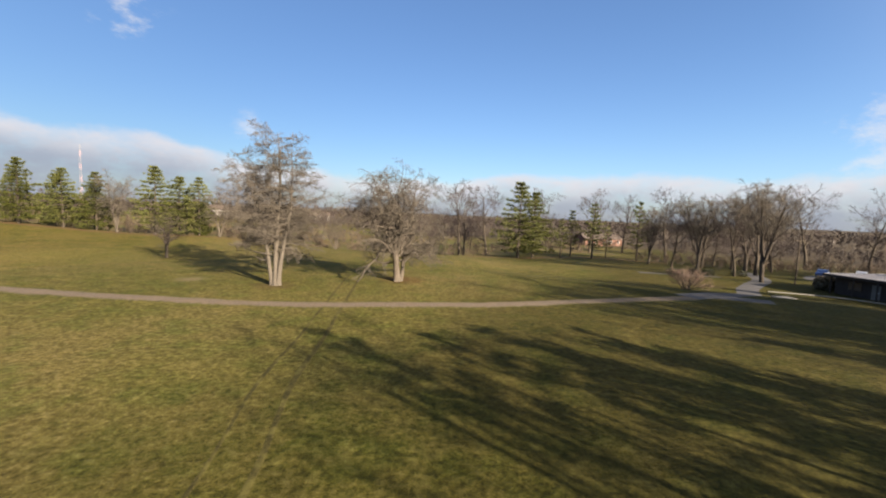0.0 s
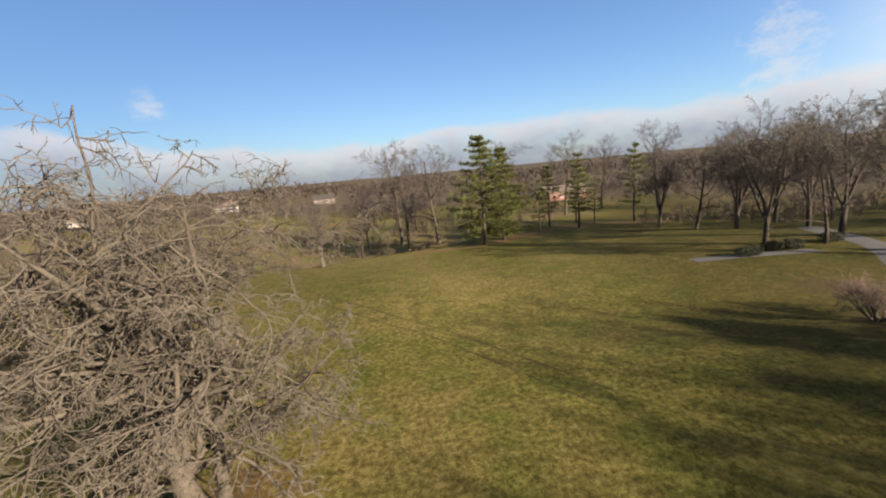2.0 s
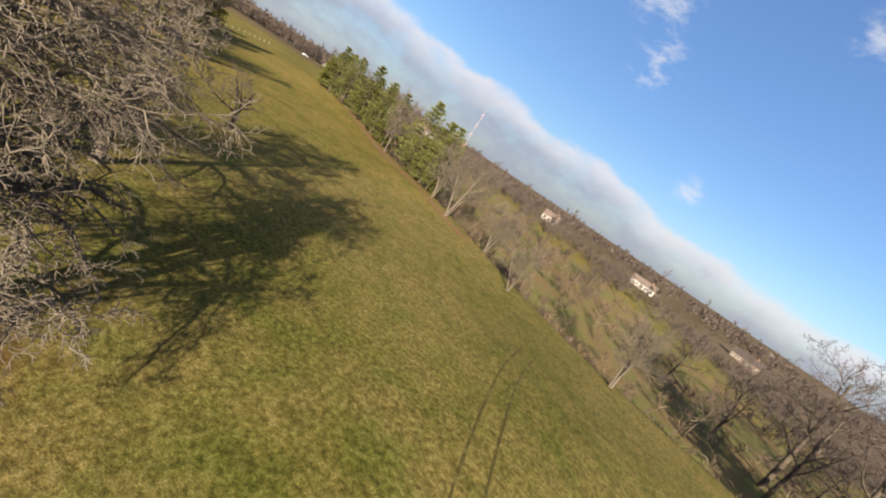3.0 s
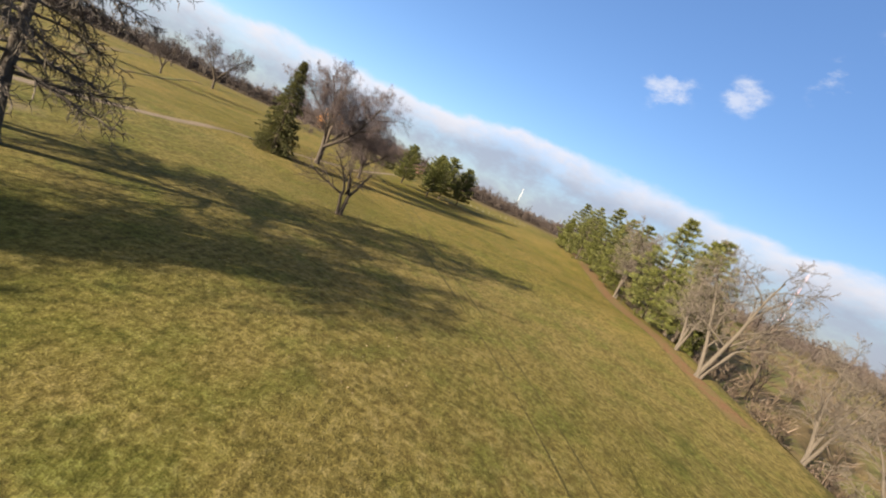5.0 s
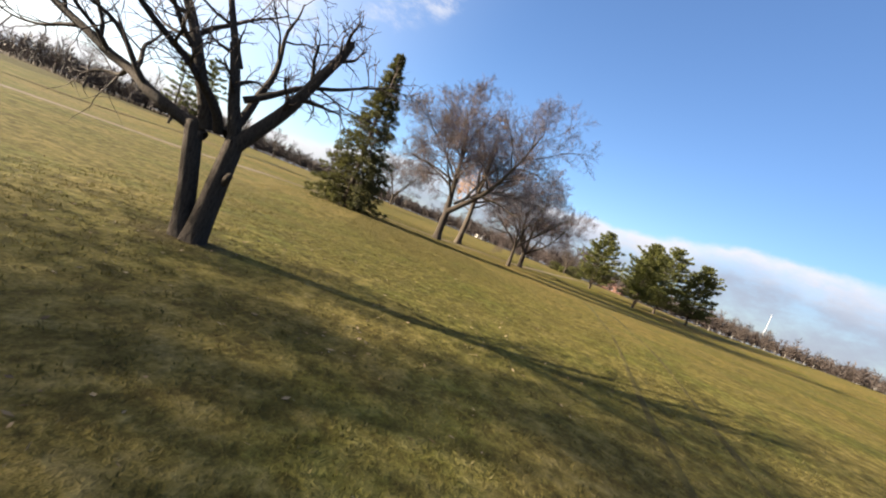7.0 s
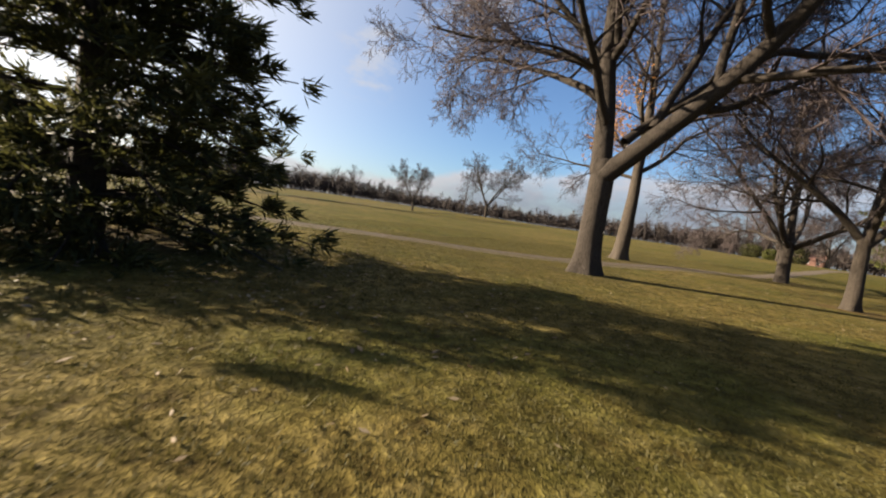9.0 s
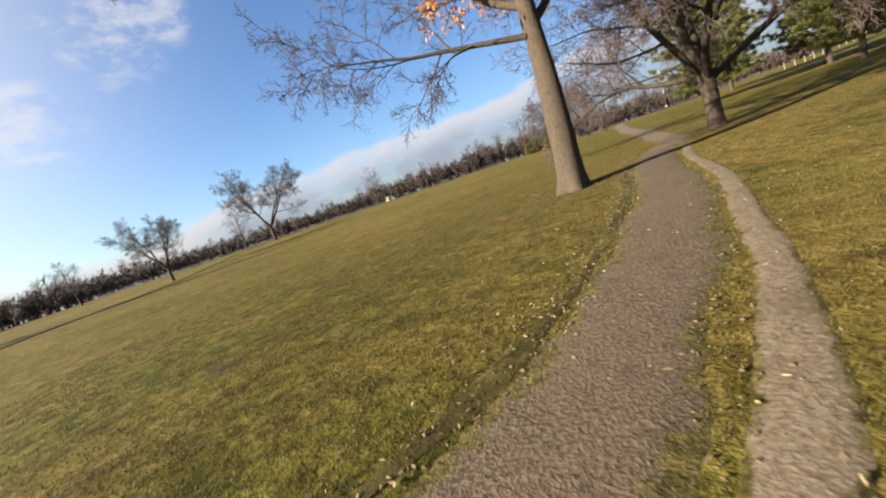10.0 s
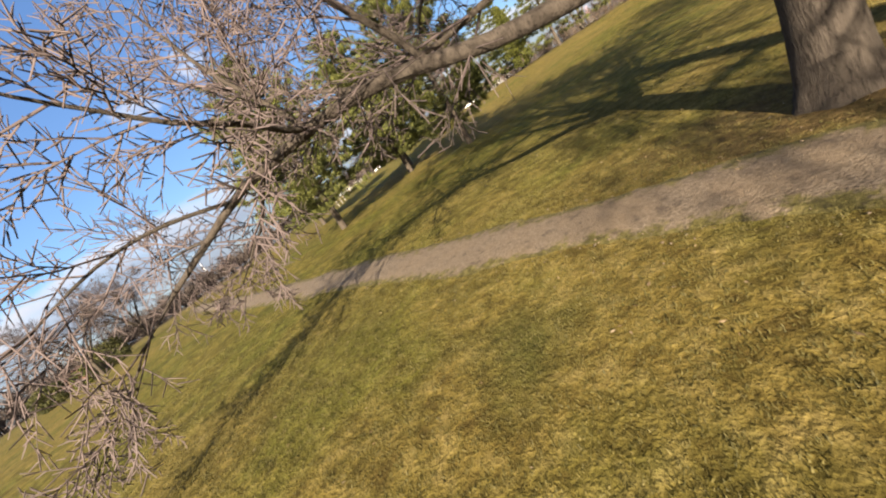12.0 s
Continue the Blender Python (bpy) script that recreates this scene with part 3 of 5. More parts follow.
def conifer_meshes(name, seed, height, radius, clear=0.12, whorls=26, per=6, droop=-0.12, shape=1.0, material=None, bark=None,
                   tuft=0.42, width=0.055, count=9, gaps=0.0, lift=0.25, trunk_r=None, dens=2.4, skirt=0.62, reach=(0.55, 1.2)):
    """A trunk with boughs and a crown of needle tufts. shape under 1 gives a fuller, rounder top."""
    rng, nr = random.Random(seed), np.random.default_rng(seed)
    r0 = trunk_r or height * 0.019
    segs, p = [], Vector((0, 0, -0.1))
    n = 12
    axis = [p.copy()]
    for i in range(n):
        q = p + Vector((rng.gauss(0, 0.02) * height / 12, rng.gauss(0, 0.02) * height / 12, height / n))
        segs.append((*p, *q, r0 * (1 - 0.93 * i / n), r0 * (1 - 0.93 * (i + 1) / n)))
        p = q
        axis.append(p.copy())
    boughs, centres, dirs = [], [], []
    az = rng.uniform(0, 6)
    for k in range(whorls):
        t = clear + (1 - clear) * (k + 0.5) / whorls
        base = axis[min(n - 1, int(t * n))].lerp(axis[min(n, int(t * n) + 1)], t * n - int(t * n))
        prof = min(1.0, ((1 - t) / (1 - clear)) ** shape + 0.05)
        prof *= min(1.0, skirt + 1.3 * (t - clear))
        for j in range(per):
            if rng.random() < gaps:
                continue
            az += 2 * math.pi / per + rng.uniform(-0.4, 0.4)
            ln = radius * prof * rng.uniform(*reach)
            d = Vector((math.cos(az), math.sin(az), lift * (0.3 + t)))
            a = base.copy()
            m = 4
            for i in range(m):
                d.z += droop * (0.5 if i == 0 else 1.0) + (0.16 if i == m - 1 else 0)
                d = (d + Vector((rng.gauss(0, .08), rng.gauss(0, .08), rng.gauss(0, .05)))).normalized()
                b = a + d * ln / m
                rr = 0.012 + 0.16 * r0 * prof
                boughs.append((*a, *b, rr * (1 - 0.2 * i), rr * (0.8 - 0.2 * i)))
                if i or ln < 1.2:
                    for q in range(max(1, int(round(ln / m * dens)))):
                        c = a.lerp(b, rng.random())
                        sd = Vector((-d.y, d.x, 0)) * rng.uniform(-1, 1) * ln * 0.16
                        centres.append(c + sd + Vector((0, 0, rng.uniform(-0.06, 0.1))))
                        e = d * 0.8 + sd * 0.8 + Vector((0, 0, rng.uniform(0.0, 0.5)))
                        dirs.append(e)
                a = b
    v1, f1 = tubes(segs, 8)
    v2, f2 = tubes(boughs, 3)
    trunk = mesh_from(name + "_trunk", v1, f1, bark or BARK_DARK, True)
    arms = mesh_from(name + "_boughs", v2, f2, bark or BARK_DARK, True)
    v, f = needle_tufts(nr, [tuple(c) for c in centres], [tuple(c) for c in dirs], tuft, width, count, 0.42)
    return [("trunk", trunk), ("branchwork", arms), ("crown", mesh_from(name + "_crown", v, f, material or PINE))]


def leaf_cloud(rng, n, size, leaf, shell=0.35, upright=0.0):
    """Small leaves through the outer part of a rounded body of half-axes size."""
    d = rng.normal(0, 1, (n, 3))
    d /= np.linalg.norm(d, axis=1)[:, None]
    d = np.sign(d) * np.abs(d) ** 0.75
    c = d * (1 - shell * rng.random((n, 1)) ** 1.5) * np.array(size)
    c *= 1 + 0.10 * np.sin(c[:, :1] * 2.3 + 1) * np.cos(c[:, 1:2] * 2.9)
    a = rng.normal(0, 1, (n, 3)) + np.array([0, 0, upright])
    a /= np.linalg.norm(a, axis=1)[:, None]
    b = np.cross(a, rng.normal(0, 1, (n, 3)))
    b /= np.linalg.norm(b, axis=1)[:, None]
    s = leaf * rng.uniform(0.6, 1.3, (n, 1))
    v = np.stack([c - a * s, c + b * s * 0.45, c + a * s, c - b * s * 0.45], 1)
    return v.reshape(-1, 3), np.arange(n * 4).reshape(n, 4)


# ---------------------------------------------------------------- ground and paths
PATH_LINE = [(27.5, 46.3), (20.6, 44.5), (12.0, 41.9), (4.2, 39.6), (-3.6, 37.8), (-11, 36.3), (-20, 35.4), (-30, 35.6), (-40, 36.6),
             (-48, 36.2), (-58, 35.0), (-63, 35.2), (-66.8, 36.2), (-70, 37.5), (-73.3, 38.9), (-77.2, 39.6), (-81, 40.0), (-85, 40.0), (-89, 40.5),
             (-93, 41.4), (-97, 41.2), (-104, 40.8), (-112, 40.2), (-125, 39.6), (-150, 40), (-200, 46)]


def smooth_line(points, step=0.7):
    """A Catmull-Rom curve through the points, at even steps."""
    p = np.array(points, float)
    p = np.vstack([2 * p[0] - p[1], p, 2 * p[-1] - p[-2]])
    out = []
    for a, b, c, d in zip(p, p[1:], p[2:], p[3:]):
        n = max(2, int(np.linalg.norm(c - b) / step))
        t = np.linspace(0, 1, n, endpoint=False)[:, None]
        out.append(0.5 * (2 * b + (c - a) * t + (2 * a - 5 * b + 4 * c - d) * t ** 2 + (3 * b - a - 3 * c + d) * t ** 3))
    return np.vstack(out)


def ground_mesh():
    def axis(lo, hi, fine_lo, fine_hi, fine, coarse):
        a = np.arange(lo, fine_lo, coarse)
        b = np.arange(fine_lo, fine_hi, fine)
        c = np.arange(fine_hi, hi + coarse, coarse)
        return np.concatenate([a, b, c])

    xs = np.concatenate([[-4000, -2500, -1500, -900, -600], axis(-400, 400, -150, 100, 1.25, 25), [600, 900, 1500, 2500, 4000]])
    ys = np.concatenate([[-4000, -2500, -1500, -900, -600], axis(-400, 400, -60, 180, 1.25, 25), [600, 900, 1500, 2500, 4000]])
    X, Y = np.meshgrid(xs, ys)
    Z = ground_z(X, Y)
    ny, nx = X.shape
    i = np.arange(ny * nx).reshape(ny, nx)
    f = np.stack([i[:-1, :-1], i[:-1, 1:], i[1:, 1:], i[1:, :-1]], -1).reshape(-1, 4)
    return mesh_from("ground", np.stack([X, Y, Z], -1), f, GRASS, True)


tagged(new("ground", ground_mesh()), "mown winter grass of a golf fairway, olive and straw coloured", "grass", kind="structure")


def strip(name, line, width, material, lift, ragged=0.2, seed=1, cols=9, shift=0.0, base=-0.014):
    """A band of ground cover that follows the land, with uneven edges."""
    rng = np.random.default_rng(seed)
    t = np.gradient(line, axis=0)
    t /= np.linalg.norm(t, axis=1)[:, None]
    nrm = np.stack([-t[:, 1], t[:, 0]], 1)
    n = len(line)
    k = np.hanning(19)[1:-1]
    k /= k.sum()
    left, right = (np.convolve(rng.normal(0, ragged, n + 16), k, "valid") + rng.normal(0, ragged * 0.08, n) for _ in range(2))
    u = np.linspace(-0.5, 0.5, cols)
    off = shift + u[None] * width + np.where(u < 0, left[:, None], right[:, None]) * np.abs(u)[None] * 2
    x = line[:, :1] + nrm[:, :1] * off
    y = line[:, 1:] + nrm[:, 1:] * off
    z = ground_z(x, y) + base + (lift - base) * (1 - (np.abs(u)[None] * 2) ** 4)
    i = np.arange(n * cols).reshape(n, cols)
    f = np.stack([i[:-1, :-1], i[:-1, 1:], i[1:, 1:], i[1:, :-1]], -1).reshape(-1, 4)
    me = mesh_from(name, np.stack([x, y, z], -1), f, material, True)
    me.attributes.new("edge", "FLOAT", "POINT").data.foreach_set("value", np.repeat((np.abs(u) * 2)[None], n, 0).ravel().astype(np.float32))
    return me


def band(name, line, width, material, lift, label, category, **more):
    return tagged(new(name, strip(name, line, width, material, lift, **more)), label, category, kind="structure")


line = smooth_line(PATH_LINE, 0.16)
west = line[(line[:, 0] < -56) & (line[:, 0] > -128)]
east = line[line[:, 0] >= -58]
far_west = line[line[:, 0] <= -124]
band("gravel_path", east, 2.35, GRAVEL, 0.03, "worn grey gravel cart path across the grass", "path", ragged=0.3)
band("gravel_path", west[west[:, 0] > -90.5], 1.5, BACKLIT_GRAVEL, 0.03, "worn gravel wheel track of the cart path, darkened as if backlit", "path", ragged=0.26, shift=-0.12, seed=4)
band("gravel_path", west[west[:, 0] < -89.5], 1.75, GRAVEL, 0.032, "worn tan gravel of the cart path near the pines", "path", ragged=0.30, shift=-0.12, seed=14)
band("gravel_path", line[(line[:, 0] < -62) & (line[:, 0] > -89)], 0.40, SANDY, 0.018, "narrow pale sandy wheel track beside the gravel", "path", ragged=0.10, shift=-1.06, seed=5)
# leaf litter; shade below the gravel's lip is painted into its dark colour
band("shaded_leaf_litter", line[(line[:, 0] < -60) & (line[:, 0] > -91)], 0.42, RUT_AND_LIP, 0.012, "leaf litter along the gravel's edge, darkened for the lip's shade", "leaf litter", ragged=0.22, seed=15, shift=0.72)
band("gravel_path", far_west, 1.6, GRAVEL, 0.03, "worn grey gravel cart path in the distance", "path", ragged=0.3, seed=6)
band("drive", smooth_line([(27, 47), (32, 49), (37, 52), (42, 57), (46, 62.5), (51, 67.5), (58, 75), (66, 90)]), 3.4, ASPHALT, 0.03,
     "grey asphalt drive that widens before the clubhouse", "drive", ragged=0.3, seed=7, cols=7)
band("drive", smooth_line([(30.2, 47.9), (33.2, 46.6), (36.4, 45.0)]), 3.0, ASPHALT, 0.045, "short grey asphalt spur beside the drive", "drive", ragged=0.25, seed=8)
band("drive", smooth_line([(37, 78.6), (41.6, 78), (52, 76)]), 2.2, ASPHALT, 0.03, "narrow asphalt path past the hedges", "path", ragged=0.2, seed=9)
band("kerb", smooth_line([(48, 61), (56, 56.5), (61.5, 47), (70, 39)]), 0.5, SAND, 0.10, "low pale concrete kerb before the clubhouse", "kerb", ragged=0.03, seed=10)
for k, pts in enumerate(([(-6.6, -10), (-7, 10), (-8.7, 20), (-9.6, 29.5), (-11.7, 48), (-12, 55)], [(27, 22), (22.4, 32), (17.8, 44), (11, 54), (4.5, 64.5), (-0.2, 70), (-7.5, 80), (-13, 90)],
                         [(-14, 85), (-25, 81), (-32, 78), (-46, 71.5), (-58, 67), (-75, 60)])):
    for s in (-0.8, 0.8):
        band("tyre_track", smooth_line(pts, 0.5), 0.34 if k == 0 and s < 0 else 0.22, RUT_AND_LIP, 0.007,
             "faint wheel rut pressed into the grass", "wheel track", ragged=0.10, seed=20 + k, cols=9, shift=s)
band("rough_edge", smooth_line([(-25, 18), (-50, 9), (-75, 0), (-98, -15), (-132, -37), (-170, -50)], 1.0), 1.5, ROUGH, 0.12,
     "dark line of uncut brown rough across the far fairway", "rough grass", ragged=0.8, seed=31)
band("rough_edge", smooth_line([(-60, 8), (-95, -32), (-150, -75), (-220, -95)], 1.5), 2.6, ROUGH, 0.10,
     "brown strip of uncut rough on the distant fairway", "rough grass", ragged=0.8, seed=32)


def patch(name, centre, rx, ry, turn, material, lift, seed, label, category, rings=10, segs=48, ragged=0.12):
    """A flat patch on the ground with an uneven outline."""
    rng = random.Random(seed)
    ph = [rng.uniform(0, 6.28) for _ in range(5)]
    verts, faces = [(0, 0)], []
    for k in range(1, rings + 1):
        for j in range(segs):
            a = 2 * math.pi * j / segs
            r = k / rings * (1 + ragged * sum(math.sin((i + 2) * a + ph[i]) / (i + 1) for i in range(5)))
            verts.append((rx * r * math.cos(a), ry * r * math.sin(a)))
    c, s = math.cos(turn), math.sin(turn)
    co = []
    for n, (u, w) in enumerate(verts):
        x, y = centre[0] + c * u - s * w, centre[1] + s * u + c * w
        co.append((x, y, gz(x, y) + 0.01 + lift * (1.0 if n < 1 + (rings - 1) * segs else 0.1)))
    tri = [(0, 1 + j, 1 + (j + 1) % segs) for j in range(segs)]
    for k in range(rings - 1):
        for j in range(segs):
            a, b = 1 + k * segs + j, 1 + k * segs + (j + 1) % segs
            faces.append((a, a + segs, b + segs, b))
    me = bpy.data.meshes.new(name)
    me.from_pydata(co, [], tri + faces)
    me.materials.append(material)
    return tagged(new(name, me), label, category, kind="structure")


EDGE = np.stack([np.linspace(-150, 44, 120), np.interp(np.linspace(-150, 44, 120), EDGE_X, EDGE_Y)], 1)
band("pine_litter", EDGE[EDGE[:, 0] < -40] - np.array([0, 3.0]), 4.0, PINE_LITTER, 0.02, "orange-brown pine litter along the edge of the fairway", "pine litter", ragged=1.2, seed=41)
band("pine_litter", smooth_line([(6, 112), (20, 112), (34, 119), (48, 120), (62, 112)]), 4.5, PINE_LITTER, 0.02, "orange-brown needles under the row of pines", "pine litter", ragged=1.0, seed=42)


def valley_mesh():
    xs, ys = np.arange(-170, 60, 3.0), np.linspace(0, 1, 40)
    X = np.repeat(xs[None], 40, 0)
    lo = np.interp(xs, EDGE_X, EDGE_Y) + 0.5 + 1.2 * np.sin(xs * 0.3)
    Y = lo[None] + ys[:, None] * (190 - lo)[None]
    Z = ground_z(X, Y) + 0.03
    i = np.arange(X.size).reshape(X.shape)
    f = np.stack([i[:-1, :-1], i[:-1, 1:], i[1:, 1:], i[1:, :-1]], -1).reshape(-1, 4)
    return mesh_from("rough_valley", np.stack([X, Y, Z], -1), f, ROUGH, True)


tagged(new("rough_valley", valley_mesh()), "shallow valley of brown uncut grass beyond the fairway", "rough grass", kind="structure")
patch("parking_lot", (84, 80), 17, 8, 0.5, ASPHALT, 0.05, 58, "grey asphalt parking lot beyond the clubhouse", "parking lot", ragged=0.05)

# ---------------------------------------------------------------- trees near the flight
LARCH = [
    dict(seg=12, wob=0.045, trop=0.02, kids=34, start=0.30, ang=(80, 100), ratio=(0.27, 0.38), fall=0.35, rr=0.40, taper=0.90, flat=0.55, lift=0.04),
    dict(seg=8, wob=0.17, trop=0.016, kids=17, start=0.15, ang=(32, 66), ratio=(0.26, 0.46), rr=0.55, taper=0.72, flat=0.75),
    dict(seg=4, wob=0.24, trop=0.01, kids=7, start=0.15, ang=(30, 65), ratio=(0.4, 0.7), rr=0.6, rmin=0.024),
    dict(seg=2, wob=0.28, trop=-0.03, rmin=0.016, taper=0.6),
]
DROOP = [dict(LARCH[0], start=0.20, kids=46, fall=0.25, ratio=(0.28, 0.43), trop=0.03), dict(LARCH[1], kids=18, trop=-0.035, flat=0.4), dict(LARCH[2], trop=-0.10, kids=7, rmin=0.030), dict(LARCH[3], trop=-0.14, rmin=0.024)]
BROAD = [dict(LARCH[0], kids=16, ratio=(0.48, 0.68), fall=0.0, start=0.26, lift=0.14, rr=0.60, wob=0.13, taper=0.85, trop=0.02, ang=(55, 95)),
         dict(LARCH[1], kids=11, trop=-0.020, start=0.15, wob=0.32, flat=0.70, rr=0.55), dict(LARCH[2], seg=5, trop=-0.05, wob=0.38, kids=7, rmin=0.022, flat=0.3),
         dict(LARCH[3], seg=3, wob=0.32, trop=-0.14, kids=2, start=0.2, ang=(30, 60), ratio=(0.4, 0.7), rmin=0.016), dict(seg=1, wob=0.25, trop=-0.1, rmin=0.011, taper=0.5)]
SNAG = dict(TRUNK, seg=6, wob=0.10, taper=0.7)


def dead_conifer(place, seed, stems, turn, label, spec, bark=None):
    parts, out = tree_meshes("dead_tree", seed, stems, spec, bark or BARK_PALE, TWIG_GREY, 0.6)
    return plant("dead_tree", parts, place, turn, label, "tree", "dead conifers by the path")


dead_conifer((-18.7, 43.8), 11, [((0, 0, 0), (-0.01, 0, 1), 16.0, 0.29), ((-0.36, 0.1, 0), (-0.09, 0.04, 1), 13.2, 0.22), ((0.34, 0.05, 0), (0.03, 0.04, 1), 14.6, 0.25),
                                 ((-0.35, 0.0, 3.3), (-1, -0.25, 0.05), 4.0, 0.10, SNAG), ((-0.5, 0.1, 2.6), (-0.9, 0.4, -0.25), 2.6, 0.07, SNAG), ((0.45, 0.0, 3.8), (1, 0.1, 0.12), 2.4, 0.07, SNAG)],
             0.0, "tall dead conifer with three pale grey stems and bare branches", LARCH)
dead_conifer((-6.4, 50.0), 12, [((0, 0, 0), (-0.10, 0.02, 1), 10.6, 0.42), ((0.40, 0.12, 0), (0.16, 0.06, 1), 10.2, 0.28), ((-0.36, 0.1, 3.2), (-0.56, 0.12, 1), 9.4, 0.26),
                                ((-0.2, -0.14, 3.4), (-0.06, -0.58, 1), 9.0, 0.25), ((0.6, 0.12, 2.2), (0.85, 0.15, 0.55), 6.0, 0.15), ((-0.3, 0.1, 3.6), (-0.40, 0.55, 1), 9.0, 0.24),
                                ((0.7, 0.1, 3.6), (0.60, -0.1, 1), 8.8, 0.22)],
             0.4, "broad dead conifer with drooping bare grey branches", BROAD, BARK_GREY)
dead_conifer((-22.4, 53.1), 13, [((0, 0, 0), (0.03, 0.04, 1), 13.8, 0.34)], 1.0, "dead conifer with one grey trunk and drooping twigs", DROOP)


def oak(place, seed, stems, spec, label, name="bare_tree", bark=None, twig=None, flare=0.75, leaves=None):
    parts, out = tree_meshes(name, seed, stems, spec, bark or BARK_OAK, twig or TWIG_BROWN, flare, (14, 6))
    if leaves:
        rng = np.random.default_rng(seed)
        pick = random.Random(seed)
        tips = np.array([s[3:6] for s in out[-1] if leaves(*s[3:6]) and pick.random() < 0.85])
        n = len(tips)
        c = np.repeat(tips, 3, 0) + rng.normal(0, 0.15, (3 * n, 3))
        v, f = leaf_cloud(rng, len(c), (0, 0, 0), 0.10)
        parts.append(("foliage", mesh_from("foliage", (v.reshape(-1, 4, 3) + c[:, None]).reshape(-1, 3), f, OAK_LEAF)))
    return plant(name, parts, place, 0.0, label, "tree", "bare trees along the path")


LEAN = [OAK[0], dict(OAK[1], kids=8), dict(OAK[2], kids=6, seg=3), dict(OAK[3], kids=4, seg=2), dict(OAK[4], seg=1)]
FINE = [OAK[0], dict(OAK[1], kids=11), dict(OAK[2], kids=9, seg=3), dict(OAK[3], seg=2, kids=6, rmin=0.012), dict(OAK[4], seg=1, rmin=0.010)]
oak((-72.9, 43.2), 21, [((0, 0, 0), (0.0, 0.02, 1), 3.6, 0.40, TRUNK),
                        ((0, -0.06, 3.2), (0.04, -0.16, 1), 11.6, 0.33, limb(kids=18)),
                        ((0, 0.08, 3.15), (-0.15, 0.85, 0.80), 12.6, 0.31, limb(kids=18, trop=0.012)),
                        ((0.0, -0.32, 5.4), (0.15, -0.72, 0.75), 8.5, 0.14, limb(bend=(0, -0.05, -0.13), kids=10)),
                        ((0.0, -0.35, 6.4), (0.25, -0.65, 1), 9.0, 0.13, limb(kids=12)), ((-0.3, 1.2, 4.6), (-0.45, 0.35, 1), 9.5, 0.14, limb(kids=12)), ((0.1, -0.2, 7.2), (0.55, 0.25, 1), 7.5, 0.11, limb(kids=10)),
                        ((0.1, -0.1, 4.8), (0.75, 0.2, 0.8), 7.5, 0.14, limb(kids=10)),
                        ((-0.1, 0.5, 4.2), (-0.8, 0.3, 0.8), 8.0, 0.15, limb(kids=10))], FINE,
    "large bare oak with a thick forked grey trunk", twig=TWIG_FINE)
oak((-84.2, 37.8), 22, [((0, 0, 0), (-0.03, 0.02, 1), 15.0, 0.40, dict(OAK[0], kids=15, start=0.34, ang=(40, 70), ratio=(0.38, 0.6), wob=0.03)),
                        ((0, -0.2, 4.9), (0.1, -1, 0.22), 6.5, 0.10, limb(bend=(0, 0, -0.02), kids=8))], OAK,
    "tall bare oak with clusters of orange leaves", bark=BARK_LIGHT, leaves=lambda x, y, z: -3.0 < y < 1.4 and 4.0 < z < 10 and abs(x) < 3 and (z > 5.9 or y > -1.0))
oak((-93.1, 43.3), 23, [((0, 0, 0), (0.0, 0.0, 1), 2.5, 0.33, dict(TRUNK, taper=0.05)),
                        ((0, 0, 2.2), (-0.1, 0.0, 1), 11.0, 0.24, limb(kids=12)),
                        ((-0.10, -0.15, 2.2), (-0.66, -0.62, 0.40), 8.8, 0.15, limb(trop=-0.028, wob=0.13, kids=8, lift=0.3, start=0.4, taper=0.75)),
                        ((0.1, -0.15, 2.2), (0.30, -0.45, 1.0), 10.5, 0.17, limb(kids=11)),
                        ((0.2, 0, 2.2), (1, -0.1, 0.7), 9.5, 0.17, limb(kids=10)),
                        ((-0.2, 0, 2.2), (-1, -0.1, 0.6), 9.5, 0.16, limb(kids=10)),
                        ((0, 0.2, 2.2), (0.25, 1, 0.6), 9.5, 0.17, limb(kids=10)),
                        ((0.1, -0.1, 2.3), (0.5, -0.3, 0.95), 10.0, 0.16, limb(kids=10))], FINE,
    "wide spreading bare oak with low heavy limbs", flare=0.5, twig=TWIG_FINE)
oak((-80.7, 48.2), 24, [((0, 0, 0), (0.05, 0.0, 1), 2.4, 0.22, TRUNK), ((0, 0, 2.2), (0.3, -0.5, 0.8), 6.5, 0.14, limb()), ((0, 0, 2.2), (-0.3, 0.6, 0.8), 6.5, 0.14, limb()),
                        ((0, 0, 2.1), (0.7, 0.4, 0.7), 6.0, 0.12, limb()), ((0, 0, 2.3), (-0.2, -0.2, 1), 6.8, 0.15, limb())], LEAN,
    "small spreading bare tree with a dark trunk", bark=BARK_DARK)
CRAB = [dict(OAK[0]), dict(OAK[1], trop=0.03, kids=7, wob=0.20, ratio=(0.45, 0.75)), dict(OAK[2], trop=0.01, kids=4, wob=0.24, ratio=(0.4, 0.7), rmin=0.014), dict(OAK[3], kids=2, trop=-0.02, rmin=0.009)]


def way(side, up, back):
    """A direction by its parts along the tree's broad side, upwards and behind it."""
    return (-0.65 * side - 0.76 * back, 0.76 * side - 0.65 * back, up)


